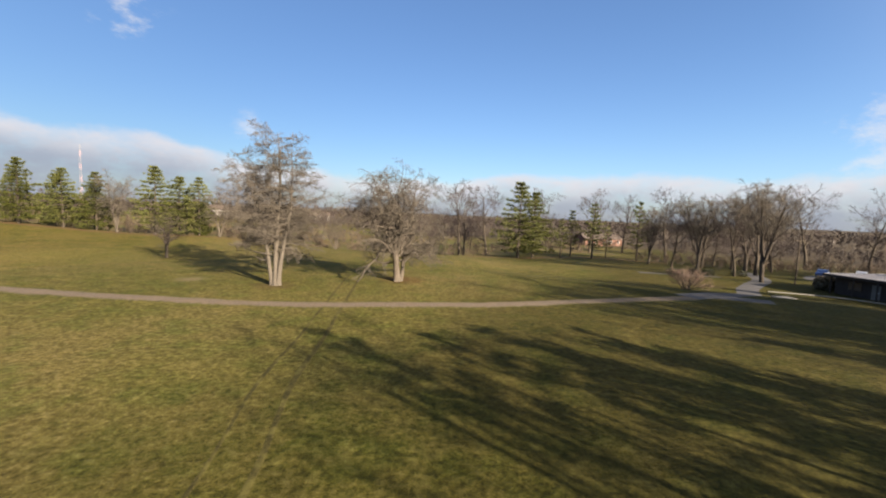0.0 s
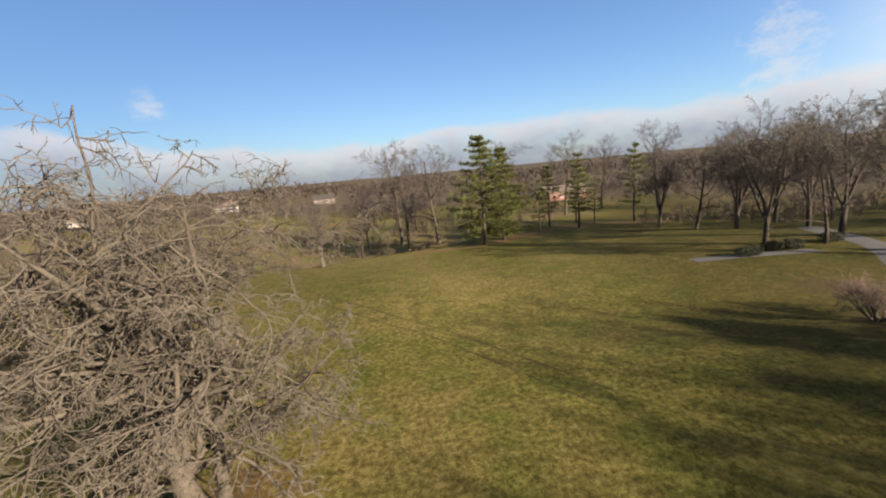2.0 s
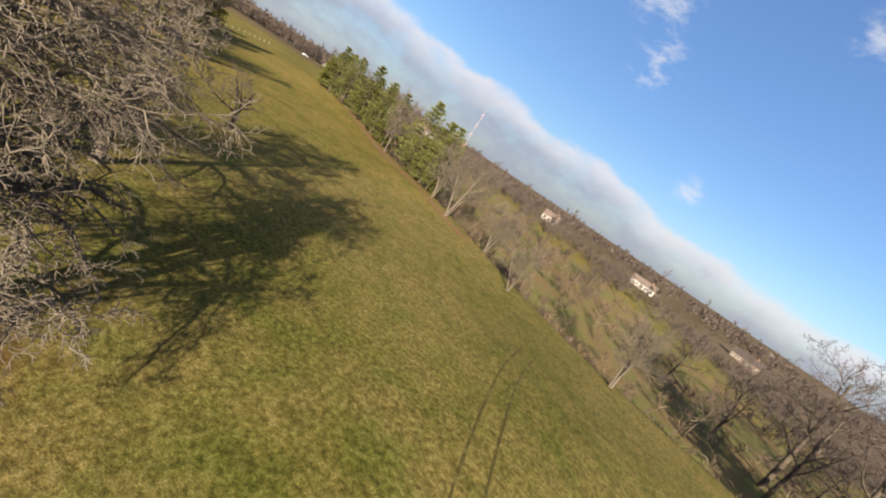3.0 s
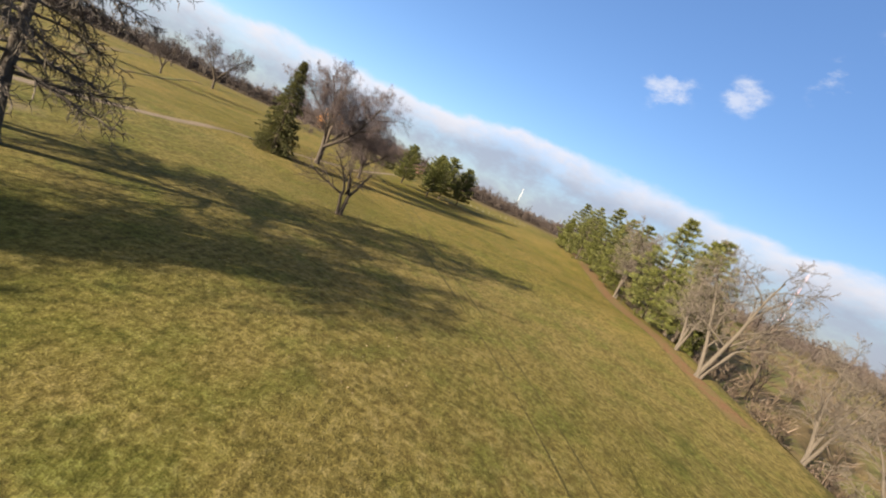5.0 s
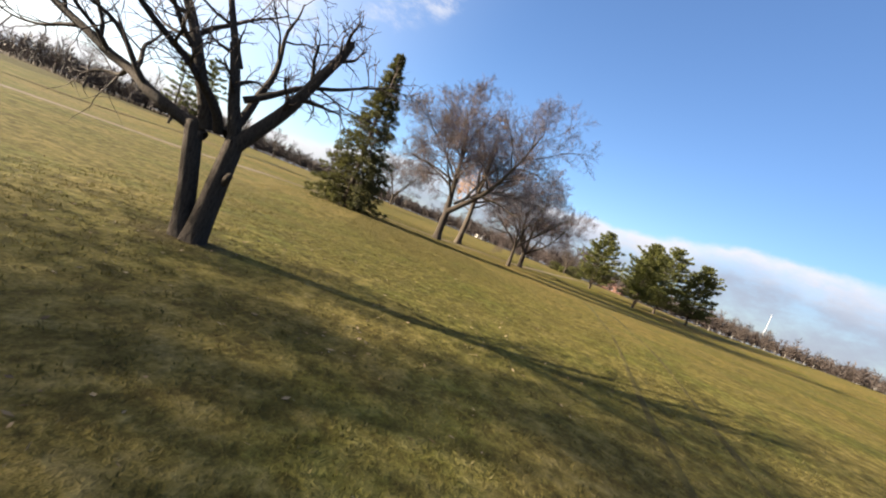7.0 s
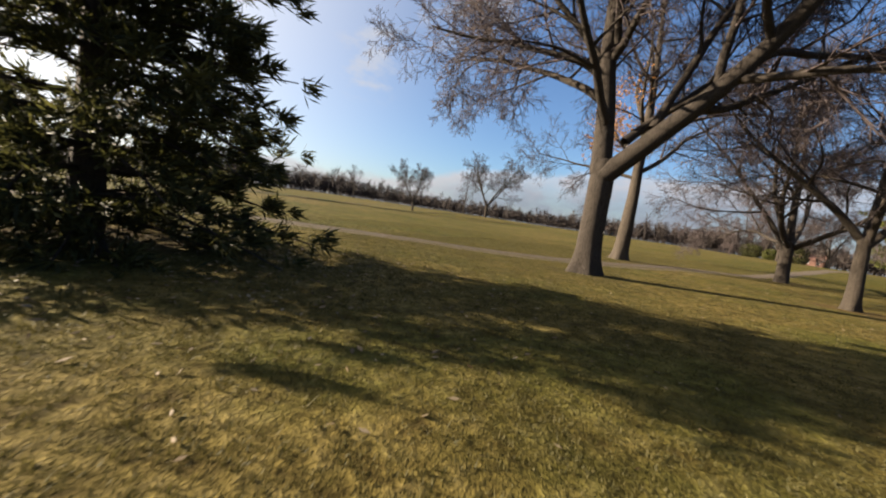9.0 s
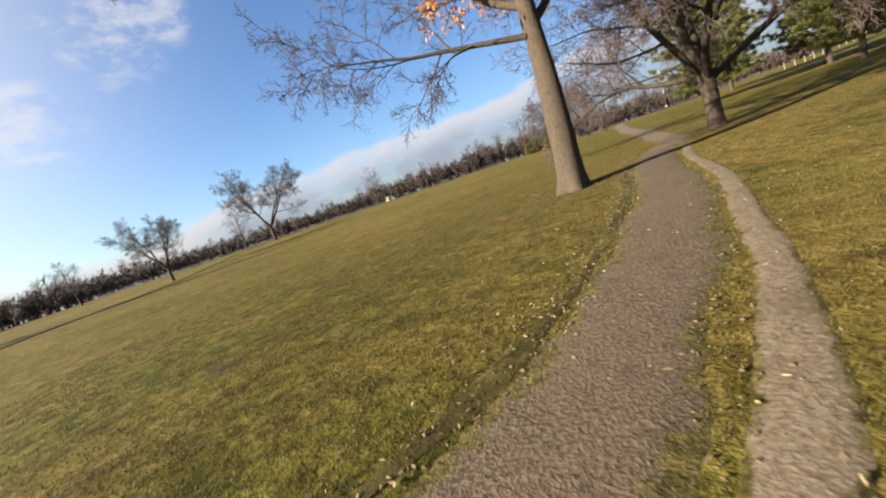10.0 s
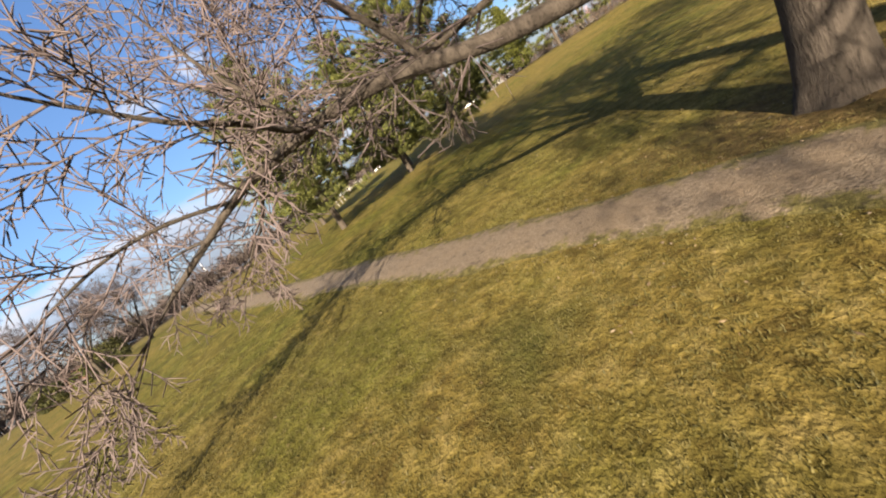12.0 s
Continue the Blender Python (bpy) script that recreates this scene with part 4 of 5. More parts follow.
oak((-42.9, 62.1), 25, [((0.08, -0.09, 0), way(-0.10, 1, 0.02), 2.15, 0.18, dict(TRUNK, seg=6, wob=0.02, taper=0.22)), ((-0.09, 0.10, 0), way(0.07, 1, 0), 2.1, 0.22, dict(TRUNK, seg=6, wob=0.02, taper=0.30)),
                        ((-0.18, 0.21, 1.95), way(0.52, 0.84, 0.10), 2.9, 0.145, limb(kids=6, taper=0.50, wob=0.07, start=0.35, ratio=(0.3, 0.5))),
                        ((-0.17, 0.20, 2.0), way(-0.20, 0.97, -0.1), 1.75, 0.125, limb(kids=4, taper=0.42, wob=0.05, start=0.4)),
                        ((0.10, -0.02, 3.3), way(-0.12, 1, 0.2), 3.3, 0.075, limb(kids=6, wob=0.14)),
                        ((0.20, -0.24, 1.9), way(-0.97, 0.26, 0.1), 4.0, 0.12, limb(kids=9, taper=0.55, wob=0.16, start=0.3, ratio=(0.4, 0.7), lift=0.35)),
                        ((0.21, -0.25, 2.05), way(-0.05, 1, -0.1), 4.5, 0.125, limb(kids=11, bend=(0.10, -0.11, -0.02), wob=0.10, taper=0.8)),
                        ((-0.10, 0.10, 2.8), way(0.75, 0.60, 0.3), 3.4, 0.065, limb(kids=5, bend=(0, 0, -0.05), wob=0.15)),
                        ((-0.05, 0.02, 2.1), way(0.1, 0.75, 0.65), 3.6, 0.10, limb(kids=6, wob=0.14)), ((0.05, -0.06, 2.1), way(-0.1, 0.85, -0.6), 3.4, 0.09, limb(kids=5, wob=0.14)),
                        ((-0.18, 0.25, 1.2), way(0.5, 0.6, -0.5), 0.35, 0.07, dict(TRUNK))], CRAB,
    "crooked crab apple with two dark stems and pruned stubs", name="crab_apple_tree", bark=BARK_OAK, flare=0.30)

plant("spruce_tree", conifer_meshes("spruce_tree", 31, 13.3, 3.3, clear=0.02, skirt=1.0, reach=(0.72, 1.12), whorls=36, per=10, droop=-0.15, shape=0.88, material=SPRUCE, tuft=0.29, width=0.019,
                                     count=30, lift=0.22, dens=5.4, gaps=0.14, trunk_r=0.26),
      (-60.8, 42.4), 0, "dense dark green spruce with boughs down to the ground")

# ---------------------------------------------------------------- other trees
SPARSE = [conifer_meshes("pine_tree", 40 + i, 10.0, 2.5, clear=0.22, whorls=11, per=5, droop=-0.03, shape=0.6, material=PINE, gaps=0.25, lift=0.30, count=38, tuft=0.34, width=0.020, dens=4.0) for i in range(3)]
FULL = [conifer_meshes("pine_tree", 50 + i, 10.0, 4.4, clear=0.08, whorls=16, per=8, droop=-0.08, shape=0.85, material=(PINE, CEDAR)[i % 2], gaps=0.10, lift=0.25, count=40, tuft=0.34, width=0.018, dens=3.2) for i in range(4)]
ROUND = [conifer_meshes("pine_tree", 55 + i, 10.0, 4.3, clear=0.12, whorls=19, per=9, droop=-0.02, shape=0.60, material=PINE, gaps=0.12, lift=0.35, count=54, tuft=0.30, width=0.017, dens=5.6, trunk_r=0.20, reach=(0.5, 1.25)) for i in range(3)]
CEDARS = [conifer_meshes("cedar_tree", 60 + i, 8.0, 2.0, clear=0.03, whorls=22, per=8, droop=0.02, shape=0.6, material=CEDAR, gaps=0.05, lift=0.7, count=14, dens=3.5) for i in range(2)]
MID = [dict(OAK[0], kids=12, start=0.24, ratio=(0.45, 0.7)), dict(OAK[1], kids=8), dict(OAK[2], kids=7, seg=3, rmin=0.022), dict(OAK[3], kids=3, seg=2, rmin=0.016), dict(OAK[4], seg=1, rmin=0.013)]
BARE = [tree_meshes("bare_tree", 70 + i, [((0, 0, 0), (0.03 * i, 0.02, 1), 10.0, 0.22)], MID, BARK_DARK, TWIG_BROWN)[0] for i in range(4)]
FORK = dict(OAK[0], kids=9, start=0.25, ang=(25, 50), ratio=(0.4, 0.6))
DENSE = [MID[0], dict(MID[1], kids=9), dict(MID[2], kids=9, rmin=0.018), dict(MID[3], kids=5, rmin=0.013), dict(MID[4], rmin=0.011)]
SPREAD = [tree_meshes("bare_tree", 76 + i, [((0, 0, 0), (0.02, 0.02, 1), 2.2, 0.26, TRUNK), ((0, 0, 2.0), (-0.5, 0.2, 0.8), 8, 0.16, FORK), ((0, 0, 2.0), (0.6, 0.1, 0.8), 8, 0.16, FORK),
          ((0, 0, 2.0), (0.0, 0.6, 0.9), 8, 0.16, FORK), ((0, 0, 2.0), (0.1, -0.5, 1), 8.4, 0.17, FORK)], DENSE, BARK_DARK, TWIG_BROWN)[0] for i in range(3)]
UPRIGHT = [tree_meshes("bare_tree", 86 + i, [((0, 0, 0), (0.02, 0.02, 1), 2.6, 0.24, TRUNK), ((0, 0, 2.2), (-0.34, 0.15, 1), 7.4, 0.14, FORK), ((0, 0, 2.3), (0.36, 0.1, 1), 7.2, 0.14, FORK),
           ((0, 0, 2.4), (0.02, 0.3, 1), 7.8, 0.15, FORK), ((0, 0, 2.4), (0.05, -0.32, 1), 7.2, 0.13, FORK)], MID, BARK_OAK, TWIG_GREY)[0] for i in range(3)]
PALE = [tree_meshes("bare_tree", 80 + i, [((0, 0, 0), (-0.18, 0.05, 1), 8.6, 0.17, FORK), ((0.2, 0, 0), (0.28, 0.1, 1), 9.0, 0.17, FORK), ((0, 0.2, 0), (0.02, -0.2, 1), 9.6, 0.2, FORK)], MID, BARK_TAN, TWIG_GREY)[0] for i in range(2)]
rng_t = random.Random(5)


def many(models, rows, label, name, group):
    """Trees of one look at places of the plan: x, y and height in tens of metres."""
    for i, (x, y, s) in enumerate(rows):
        plant(name, models[i % len(models)], (x, y), rng_t.uniform(0, 6.28), label, "tree", group, s)


many(FULL, [(20, 112.6, 2.1), (24.5, 114.5, 1.85)], "tall full green pine with a dark trunk", "pine_tree", "pines beyond the fairway")
many(SPARSE, [(32.7, 115.6, 1.15), (38, 123, 1.4), (42.7, 118, 1.6), (48, 121, 1.0), (55.7, 117.8, 1.7), (45, 124, 1.1)], "sparse dark green pine with tiered boughs", "pine_tree", "pines beyond the fairway")
many(BARE, [(4.6, 138, 2.1), (13.7, 135, 2.0), (6, 132, 1.6), (-4, 138, 1.4), (30, 138, 1.7), (50, 140, 1.8), (72, 132, 1.8), (88, 124, 1.8), (100, 112, 1.9), (64, 146, 1.7)], "tall bare dark tree on the valley's edge", "bare_tree", "bare trees beyond the fairway")
many(UPRIGHT, [(55, 71, 1.5), (50.6, 82, 1.4), (53.4, 106.5, 1.3), (59.5, 95.5, 1.4), (68.3, 96.7, 1.5), (65.8, 89, 1.5), (62.5, 82, 1.5)],
     "bare spreading dark tree beside the drive", "bare_tree", "bare trees beside the drive")
many(BARE, [(55.7, 78.5, 1.0), (55.8, 100, 1.2), (62, 98, 1.25), (74, 92, 1.2), (80, 100, 1.3), (70, 106, 1.2)],
     "slim bare dark tree beside the drive", "bare_tree", "bare trees beside the drive")
many(PALE, [(-82, 100.6, 1.25), (-49.2, 100.7, 1.25), (-57, 101.5, 1.0), (-27.5, 100.5, 0.75), (-10.7, 107.6, 1.0), (-125, 101, 1.1), (-41, 106, 0.9)], "bare tree with several pale tan stems", "bare_tree", "pale trees along the edge")
many(FULL, [(-74, 103, 1.72), (-69.5, 105.5, 1.6), (-63.5, 104, 1.5), (-88.5, 102.5, 1.45), (-96, 101.5, 1.48), (-106, 100.5, 1.62), (-117, 98.5, 1.5), (-127, 97, 1.5), (-92, 106, 1.35), (-101, 105, 1.4),
            (-145, 106, 1.5), (-160, 110, 1.5), (-152, 104, 1.3), (-180, 123, 1.6), (-111, 104, 1.35), (-138, 102, 1.3)], "green pine at the edge of the fairway", "pine_tree", "pines along the edge")
many(CEDARS, [(-133, 96, 1.2), (-64, 106, 1.2), (-47, 125, 0.6)], "columnar yellow-green cedar at the fairway's edge", "cedar_tree", "pines along the edge")
many(ROUND, [(-115.5, 46.9, 1.1), (-121, 57.3, 1.25), (-111.4, 55.7, 1.1), (-127, 62, 1.15), (-131, 52, 1.2)], "rounded green pine with a bare lower trunk", "pine_tree", "pines by the path")
many(SPREAD, [(-137.4, -34.7, 1.55), (-108, -26, 0.95), (-147, 29.3, 0.85), (-156, 34, 0.9)], "bare spreading tree on the open fairway", "bare_tree", "bare trees on the far fairway")
many(SPARSE, [(-68.6, -36, 1.6), (-72.0, -33, 1.65), (-74.6, -37, 1.8)], "sparse pine with a dark trunk on the far fairway", "pine_tree", "pines on the far fairway")
many(BARE, [(-85, -95, 1.2), (-125, -100, 1.1), (-165, -80, 1.2), (-190, -40, 1.0), (-210, 10, 1.1), (-60, -80, 1.1), (-30, -70, 1.2)], "bare tree far across the fairway", "bare_tree", "bare trees on the far fairway")
many(BARE, [(-36, 132, 0.9), (-62, 138, 1.0), (-18, 150, 1.0), (-48, 158, 1.1), (10, 160, 1.1), (-85, 130, 0.9), (-75, 165, 1.1), (25, 150, 1.2), (40, 160, 1.2), (-5, 128, 0.8)],
     "bare brown tree in the shallow valley", "bare_tree", "bare trees in the valley")
many(FULL, [(76, 30, 1.6), (80, 20, 1.7), (67, 14, 1.6), (54, 1, 1.6)], "full pine that shades the fairway by the clubhouse", "pine_tree", "pines behind the start")
# trees that stand behind the start and shade the grass before it
many(SPARSE, [(22, -1, 1.5), (27, 1, 1.4), (33, 1, 1.5), (40, 2, 1.5)], "tall pine that shades the near fairway", "pine_tree", "pines behind the start")
many(FULL, [(57, 8, 1.7), (64, 21, 2.0), (72, 16, 2.0), (58, 6, 1.6), (57, 17, 1.9), (44, -3, 1.6), (38, -4, 1.55), (60, 27, 1.8), (55, 27, 1.6)], "tall pine that shades the fairway by the clubhouse", "pine_tree", "pines behind the start")
many(BARE, [(62, 14, 2.0), (54, 8, 2.0), (66, 20, 2.0), (58, 18, 1.5), (70, 26, 1.5), (62, 11, 1.5), (49, 18, 1.3), (66, 4, 1.5), (24, -6, 1.5), (31, -5, 1.5), (39, -3, 1.5), (48, 6, 1.4), (55, 12, 1.4)], "bare tree that shades the near fairway", "bare_tree", "pines behind the start")
many(SPARSE, [(96, 48, 1.9), (101, 44, 2.0), (92, 38, 1.8), (98, 34, 1.9), (104, 74, 1.5)], "tall dark pine behind the clubhouse", "pine_tree", "trees behind the clubhouse")
many(BARE, [(100, 58, 1.6), (106, 64, 1.6), (95, 62, 1.4), (112, 52, 1.6), (88, 34, 1.5), (84, 26, 1.4), (110, 80, 1.5), (96, 92, 1.4)], "bare tree behind the clubhouse", "bare_tree", "trees behind the clubhouse")

# ---------------------------------------------------------------- woods and brush
def woods_mesh(seed, line, count, depth, heights, blades, reach, width):
    """Far woods: thin trunks, each with a crown of slim upright twigs, scattered along a line."""
    rng = np.random.default_rng(seed)
    p = np.array(line, float)
    seg = np.linalg.norm(np.diff(p, axis=0), axis=1)
    cum = np.concatenate([[0], np.cumsum(seg)])
    s = rng.uniform(0, cum[-1], count)
    x, y = np.interp(s, cum, p[:, 0]), np.interp(s, cum, p[:, 1])
    x, y = x + rng.normal(0, depth, count), y + rng.normal(0, depth, count)
    z = ground_z(x, y)
    h = rng.uniform(*heights, count) * rng.lognormal(0, 0.18, count) * (1 + 0.22 * np.sin(s * 0.021) + 0.12 * np.sin(s * 0.07))
    foot = np.stack([x, y, z - 0.2], 1)
    top = foot + np.stack([rng.normal(0, 0.4, count), rng.normal(0, 0.4, count), h * 0.75], 1)
    v1, f1 = tubes(np.hstack([foot, top, (h * 0.016)[:, None], (h * 0.004)[:, None]]), 3)
    k = blades
    t = rng.uniform(0.18, 0.95, (count, k))
    base = foot[:, None] + (top - foot)[:, None] * t[..., None]
    az, up = rng.uniform(0, 6.28, (count, k)), rng.uniform(0.25, 1.3, (count, k))
    d = np.stack([np.cos(az) * np.cos(up), np.sin(az) * np.cos(up), np.sin(up)], -1)
    ln = (h[:, None] * reach * rng.uniform(0.5, 1.2, (count, k)) * (1.15 - 0.6 * t))[..., None]
    side = np.cross(d, rng.normal(0, 1, d.shape))
    side /= np.linalg.norm(side, axis=-1)[..., None]
    a, b = base, base + d * ln
    w = width * rng.uniform(0.6, 1.4, (count, k))[..., None]
    mid = (a + b) / 2 + rng.normal(0, 0.25, a.shape)
    v2 = np.stack([a - side * w * 0.4, mid - side * w, b, mid + side * w], 2).reshape(-1, 3)
    f2 = np.arange(len(v2)).reshape(-1, 4)
    return join([(v1, f1), (v2, f2)])


RING = [(-60, -220), (-140, -230), (-230, -200), (-300, -120), (-340, -20), (-350, 60), (-330, 140), (-260, 190)]
LOW_RING = [(-260, 190), (-180, 200), (-100, 215), (-20, 225), (60, 215), (130, 190), (170, 120), (180, 40), (170, -60), (120, -140), (40, -190), (-60, -220)]
tagged(new("far_woods", mesh_from("far_woods", *woods_mesh(91, RING, 2300, 16, (9, 14), 58, 0.34, 0.13), WOODS)), "belt of bare brown winter woods round the course", "woods", kind="stuff")
tagged(new("far_woods", mesh_from("far_woods", *woods_mesh(97, LOW_RING, 1300, 16, (4.5, 7.0), 44, 0.34, 0.09), WOODS)), "belt of low brown winter woods beyond the valley", "woods", kind="stuff")
OUTER = [(-300, -420), (-520, -200), (-600, 40), (-540, 300), (-330, 430), (-60, 470), (200, 440), (400, 300), (460, 40), (400, -220), (160, -420), (-300, -420)]
tagged(new("far_woods", mesh_from("far_woods", *woods_mesh(95, OUTER, 4200, 85, (8, 12), 26, 0.36, 0.34), WOODS)), "wide brown winter woods towards the horizon", "woods", kind="stuff")
NEAR_WOODS = [(-150, 190), (-80, 195), (0, 205), (70, 195), (130, 160), (165, 100)]
tagged(new("far_woods", mesh_from("far_woods", *woods_mesh(96, NEAR_WOODS, 200, 14, (4.5, 8.5), 56, 0.34, 0.075), WOODS)), "brown bare woods beyond the shallow valley", "woods", kind="stuff")
tagged(new("brush", mesh_from("brush", *woods_mesh(92, [(-165, 150), (-110, 140), (-60, 145), (-10, 150), (30, 155), (70, 165)], 380, 15, (2.0, 5.0), 44, 0.5, 0.045), BRUSH)),
       "tangled brown brush and saplings in the valley", "brush", kind="stuff")
tagged(new("brush", mesh_from("brush", *woods_mesh(93, EDGE[(EDGE[:, 0] < 8)] + np.array([0, 5.0]), 240, 2.2, (1.2, 3.5), 40, 0.5, 0.035), BRUSH)),
       "brown brush along the bank below the fairway", "brush", kind="stuff")
tagged(new("brush", mesh_from("brush", *woods_mesh(94, [(60, 112), (75, 104), (95, 95), (120, 80)], 220, 5, (1.5, 4.0), 44, 0.45, 0.045), BRUSH)),
       "grey-brown thicket behind the parking lot", "brush", kind="stuff")

# ---------------------------------------------------------------- shrubs and hedges
def bush(name, place, size, n, leaf, material, seed, label, category, group="", twigs=0):
    """A shrub: leaves through a rounded body, on a few short stems."""
    rng = np.random.default_rng(seed)
    x, y = place
    ob = empty(name, (x, y, gz(x, y)))
    sx, sy, sz = size
    v, f = leaf_cloud(rng, n, size, leaf, 0.5)
    v[:, 2] = np.maximum(v[:, 2] + sz * 0.92, 0.02)
    child("foliage", mesh_from("foliage", v, f, material), ob)["kind"] = "stuff"
    m = max(twigs, 14)
    a = rng.uniform(0, 6.28, m)
    q = rng.uniform(0.3, 0.95, m)
    tip = np.stack([np.cos(a) * sx * q, np.sin(a) * sy * q, sz * rng.uniform(0.9, 1.75, m)], 1)
    foot = np.stack([np.cos(a) * 0.15 * sx, np.sin(a) * 0.15 * sy, np.full(m, -0.1)], 1)
    child("woody_base", mesh_from("woody_base", *tubes(np.hstack([foot, tip, np.full((m, 1), 0.025), np.full((m, 1), 0.008)]), 3), BARK_DARK, True), ob)["kind"] = "stuff"
    return tagged(ob, label, category, group)


SPRAY = [dict(seg=4, wob=0.10, kids=7, start=0.3, ang=(20, 45), ratio=(0.5, 0.8), rr=0.6, taper=0.7), dict(seg=3, wob=0.15, kids=6, start=0.2, ang=(20, 50), ratio=(0.5, 0.8), rmin=0.012),
         dict(seg=2, wob=0.2, kids=4, start=0.1, ang=(20, 50), ratio=(0.5, 0.8), rmin=0.009), dict(seg=1, wob=0.2, rmin=0.008)]
TWIG_RED = plain_material("reddish_twigs", (0.125, 0.085, 0.066), 0.85, 0.25, 0.8)
plant("shrub", tree_meshes("shrub", 101, [((0.2 * math.cos(0.8 * i), 0.2 * math.sin(0.8 * i), 0), (math.cos(0.8 * i) * (0.5 + 0.5 * (i % 2)), math.sin(0.8 * i) * (0.5 + 0.5 * (i % 2)), 0.85), 1.9, 0.05)
                                         for i in range(16)], SPRAY, BARK_DARK, TWIG_RED)[0], (33.9, 58), 0.0, "wide vase-shaped brown shrub with bare twigs", "shrub", size=1.35)
for i, (x, y, l) in enumerate([(43.6, 77.5, 1.7), (47.9, 78.5, 1.3), (50.3, 78.1, 1.2), (56.9, 78.9, 1.6)]):
    bush("hedge", (x, y), (l, 0.9, 0.65), 3000, 0.07, BOX_LEAF, 110 + i, "low clipped dark green hedge beside the drive", "hedge", "hedges beside the drive")
bush("hedge", (60.6, 51.0), (1.7, 2.3, 1.55), 6000, 0.11, BOX_LEAF, 127, "dark ivy-covered bush before the clubhouse wall", "hedge")
bush("hedge", (62.6, 46.6), (2.4, 2.6, 1.7), 7500, 0.12, BOX_LEAF, 120, "dark ivy-covered bushes against the clubhouse", "hedge")
bush("hedge", (74.0, 41.2), (3.4, 2.0, 1.4), 6000, 0.12, BOX_LEAF, 121, "dark evergreen bushes beside the clubhouse", "hedge")
bush("ornamental_grass", (60.2, 64.6), (1.4, 1.2, 1.1), 2600, 0.30, TALL_GRASS, 122, "tall pale ornamental grass at the clubhouse corner", "grass")
bush("shrub", (-152, 24), (1.8, 1.6, 1.3), 3000, 0.14, SPRUCE, 123, "dark green shrub under the bare trees", "shrub")
bush("shrub", (-150, 27.5), (1.2, 1.2, 1.0), 2000, 0.12, CEDAR, 124, "yellow-green shrub under the bare trees", "shrub")
bush("shrub", (-153, 30), (2.6, 2.2, 1.6), 3600, 0.14, SPRUCE, 125, "dark evergreen shrub beside the bare trees", "shrub")
bush("shrub", (-38.5, 112), (2.0, 2.0, 1.2), 2400, 0.12, BRUSH, 126, "brown shrub on the bank", "shrub", twigs=80)

# ---------------------------------------------------------------- buildings
def box(lo, hi, bevel=0.0):
    return block(bmesh.new(), lo, hi, bevel)


def gable(w, d, eave, ridge, over=0.4, thick=0.18):
    """A pitched roof along x over a plan of w by d."""
    bm = bmesh.new()
    for s in (-1, 1):
        y0, z0 = s * (d / 2 + over), eave - over * (ridge - eave) / (d / 2)
        v = [bm.verts.new((x, y, z)) for x in (-w / 2 - over, w / 2 + over) for y, z in ((y0, z0), (y0, z0 + thick), (0, ridge + thick), (0, ridge))]
        for q in ((0, 1, 2, 3), (7, 6, 5, 4), (0, 4, 5, 1), (1, 5, 6, 2), (3, 2, 6, 7), (0, 3, 7, 4)):
            bm.faces.new([v[i] for i in q])
    bmesh.ops.recalc_face_normals(bm, faces=bm.faces)
    return bm


def gable_wall(w, d, eave, ridge):
    bm = bmesh.new()
    p = [(-d / 2, -0.5), (d / 2, -0.5), (d / 2, eave), (0, ridge), (-d / 2, eave)]
    a, b = [bm.verts.new((-w / 2, y, z)) for y, z in p], [bm.verts.new((w / 2, y, z)) for y, z in p]
    bm.faces.new(a[::-1])
    bm.faces.new(b)
    for i in range(5):
        bm.faces.new((a[i], a[(i + 1) % 5], b[(i + 1) % 5], b[i]))
    bmesh.ops.recalc_face_normals(bm, faces=bm.faces)
    return bm


def window(parent, x, y, z, w, h, axis="x"):
    """A framed window set on a wall whose outside looks to -y (or +y when y is positive)."""
    s = -1 if y < 0 else 1
    lo, hi = sorted((y, y + s * 0.07))
    f = part("window", box((x - w / 2, lo, z), (x + w / 2, hi, z + h), 0.02), WHITE, parent, "white framed window")
    lo, hi = sorted((y + s * 0.06, y + s * 0.085))
    part("pane", box((x - w / 2 + 0.09, lo, z + 0.09), (x + w / 2 - 0.09, hi, z + h - 0.09)), GLASS, f)


def house(place, turn, w, d, eave, ridge, wall, roof, label, windows=3, name="house", group="houses beyond the course"):
    x, y = place
    ob = empty(name, (x, y, gz(x, y)), turn)
    part("wall", gable_wall(w, d, eave, ridge), wall, ob)
    part("roof", gable(w, d, eave, ridge), roof, ob)
    part("chimney", box((w * 0.25, -0.4, ridge - 0.6), (w * 0.25 + 0.7, 0.3, ridge + 1.0), 0.03), BRICK, ob)
    part("door", box((-0.5, -d / 2 - 0.06, 0.1), (0.5, -d / 2 + 0.02, 2.15), 0.02), WALL_DARK, ob)
    for i in range(windows):
        u = -w / 2 + w * (i + 0.5) / windows
        if abs(u) < 1.2:
            u += 1.6
        for z in ((1.0,) if eave < 4 else (1.0, 3.6)):
            window(ob, u, -d / 2, z, 1.1, 1.3)
            window(ob, u, d / 2, z, 1.1, 1.3)
    return tagged(ob, label, "house", group)


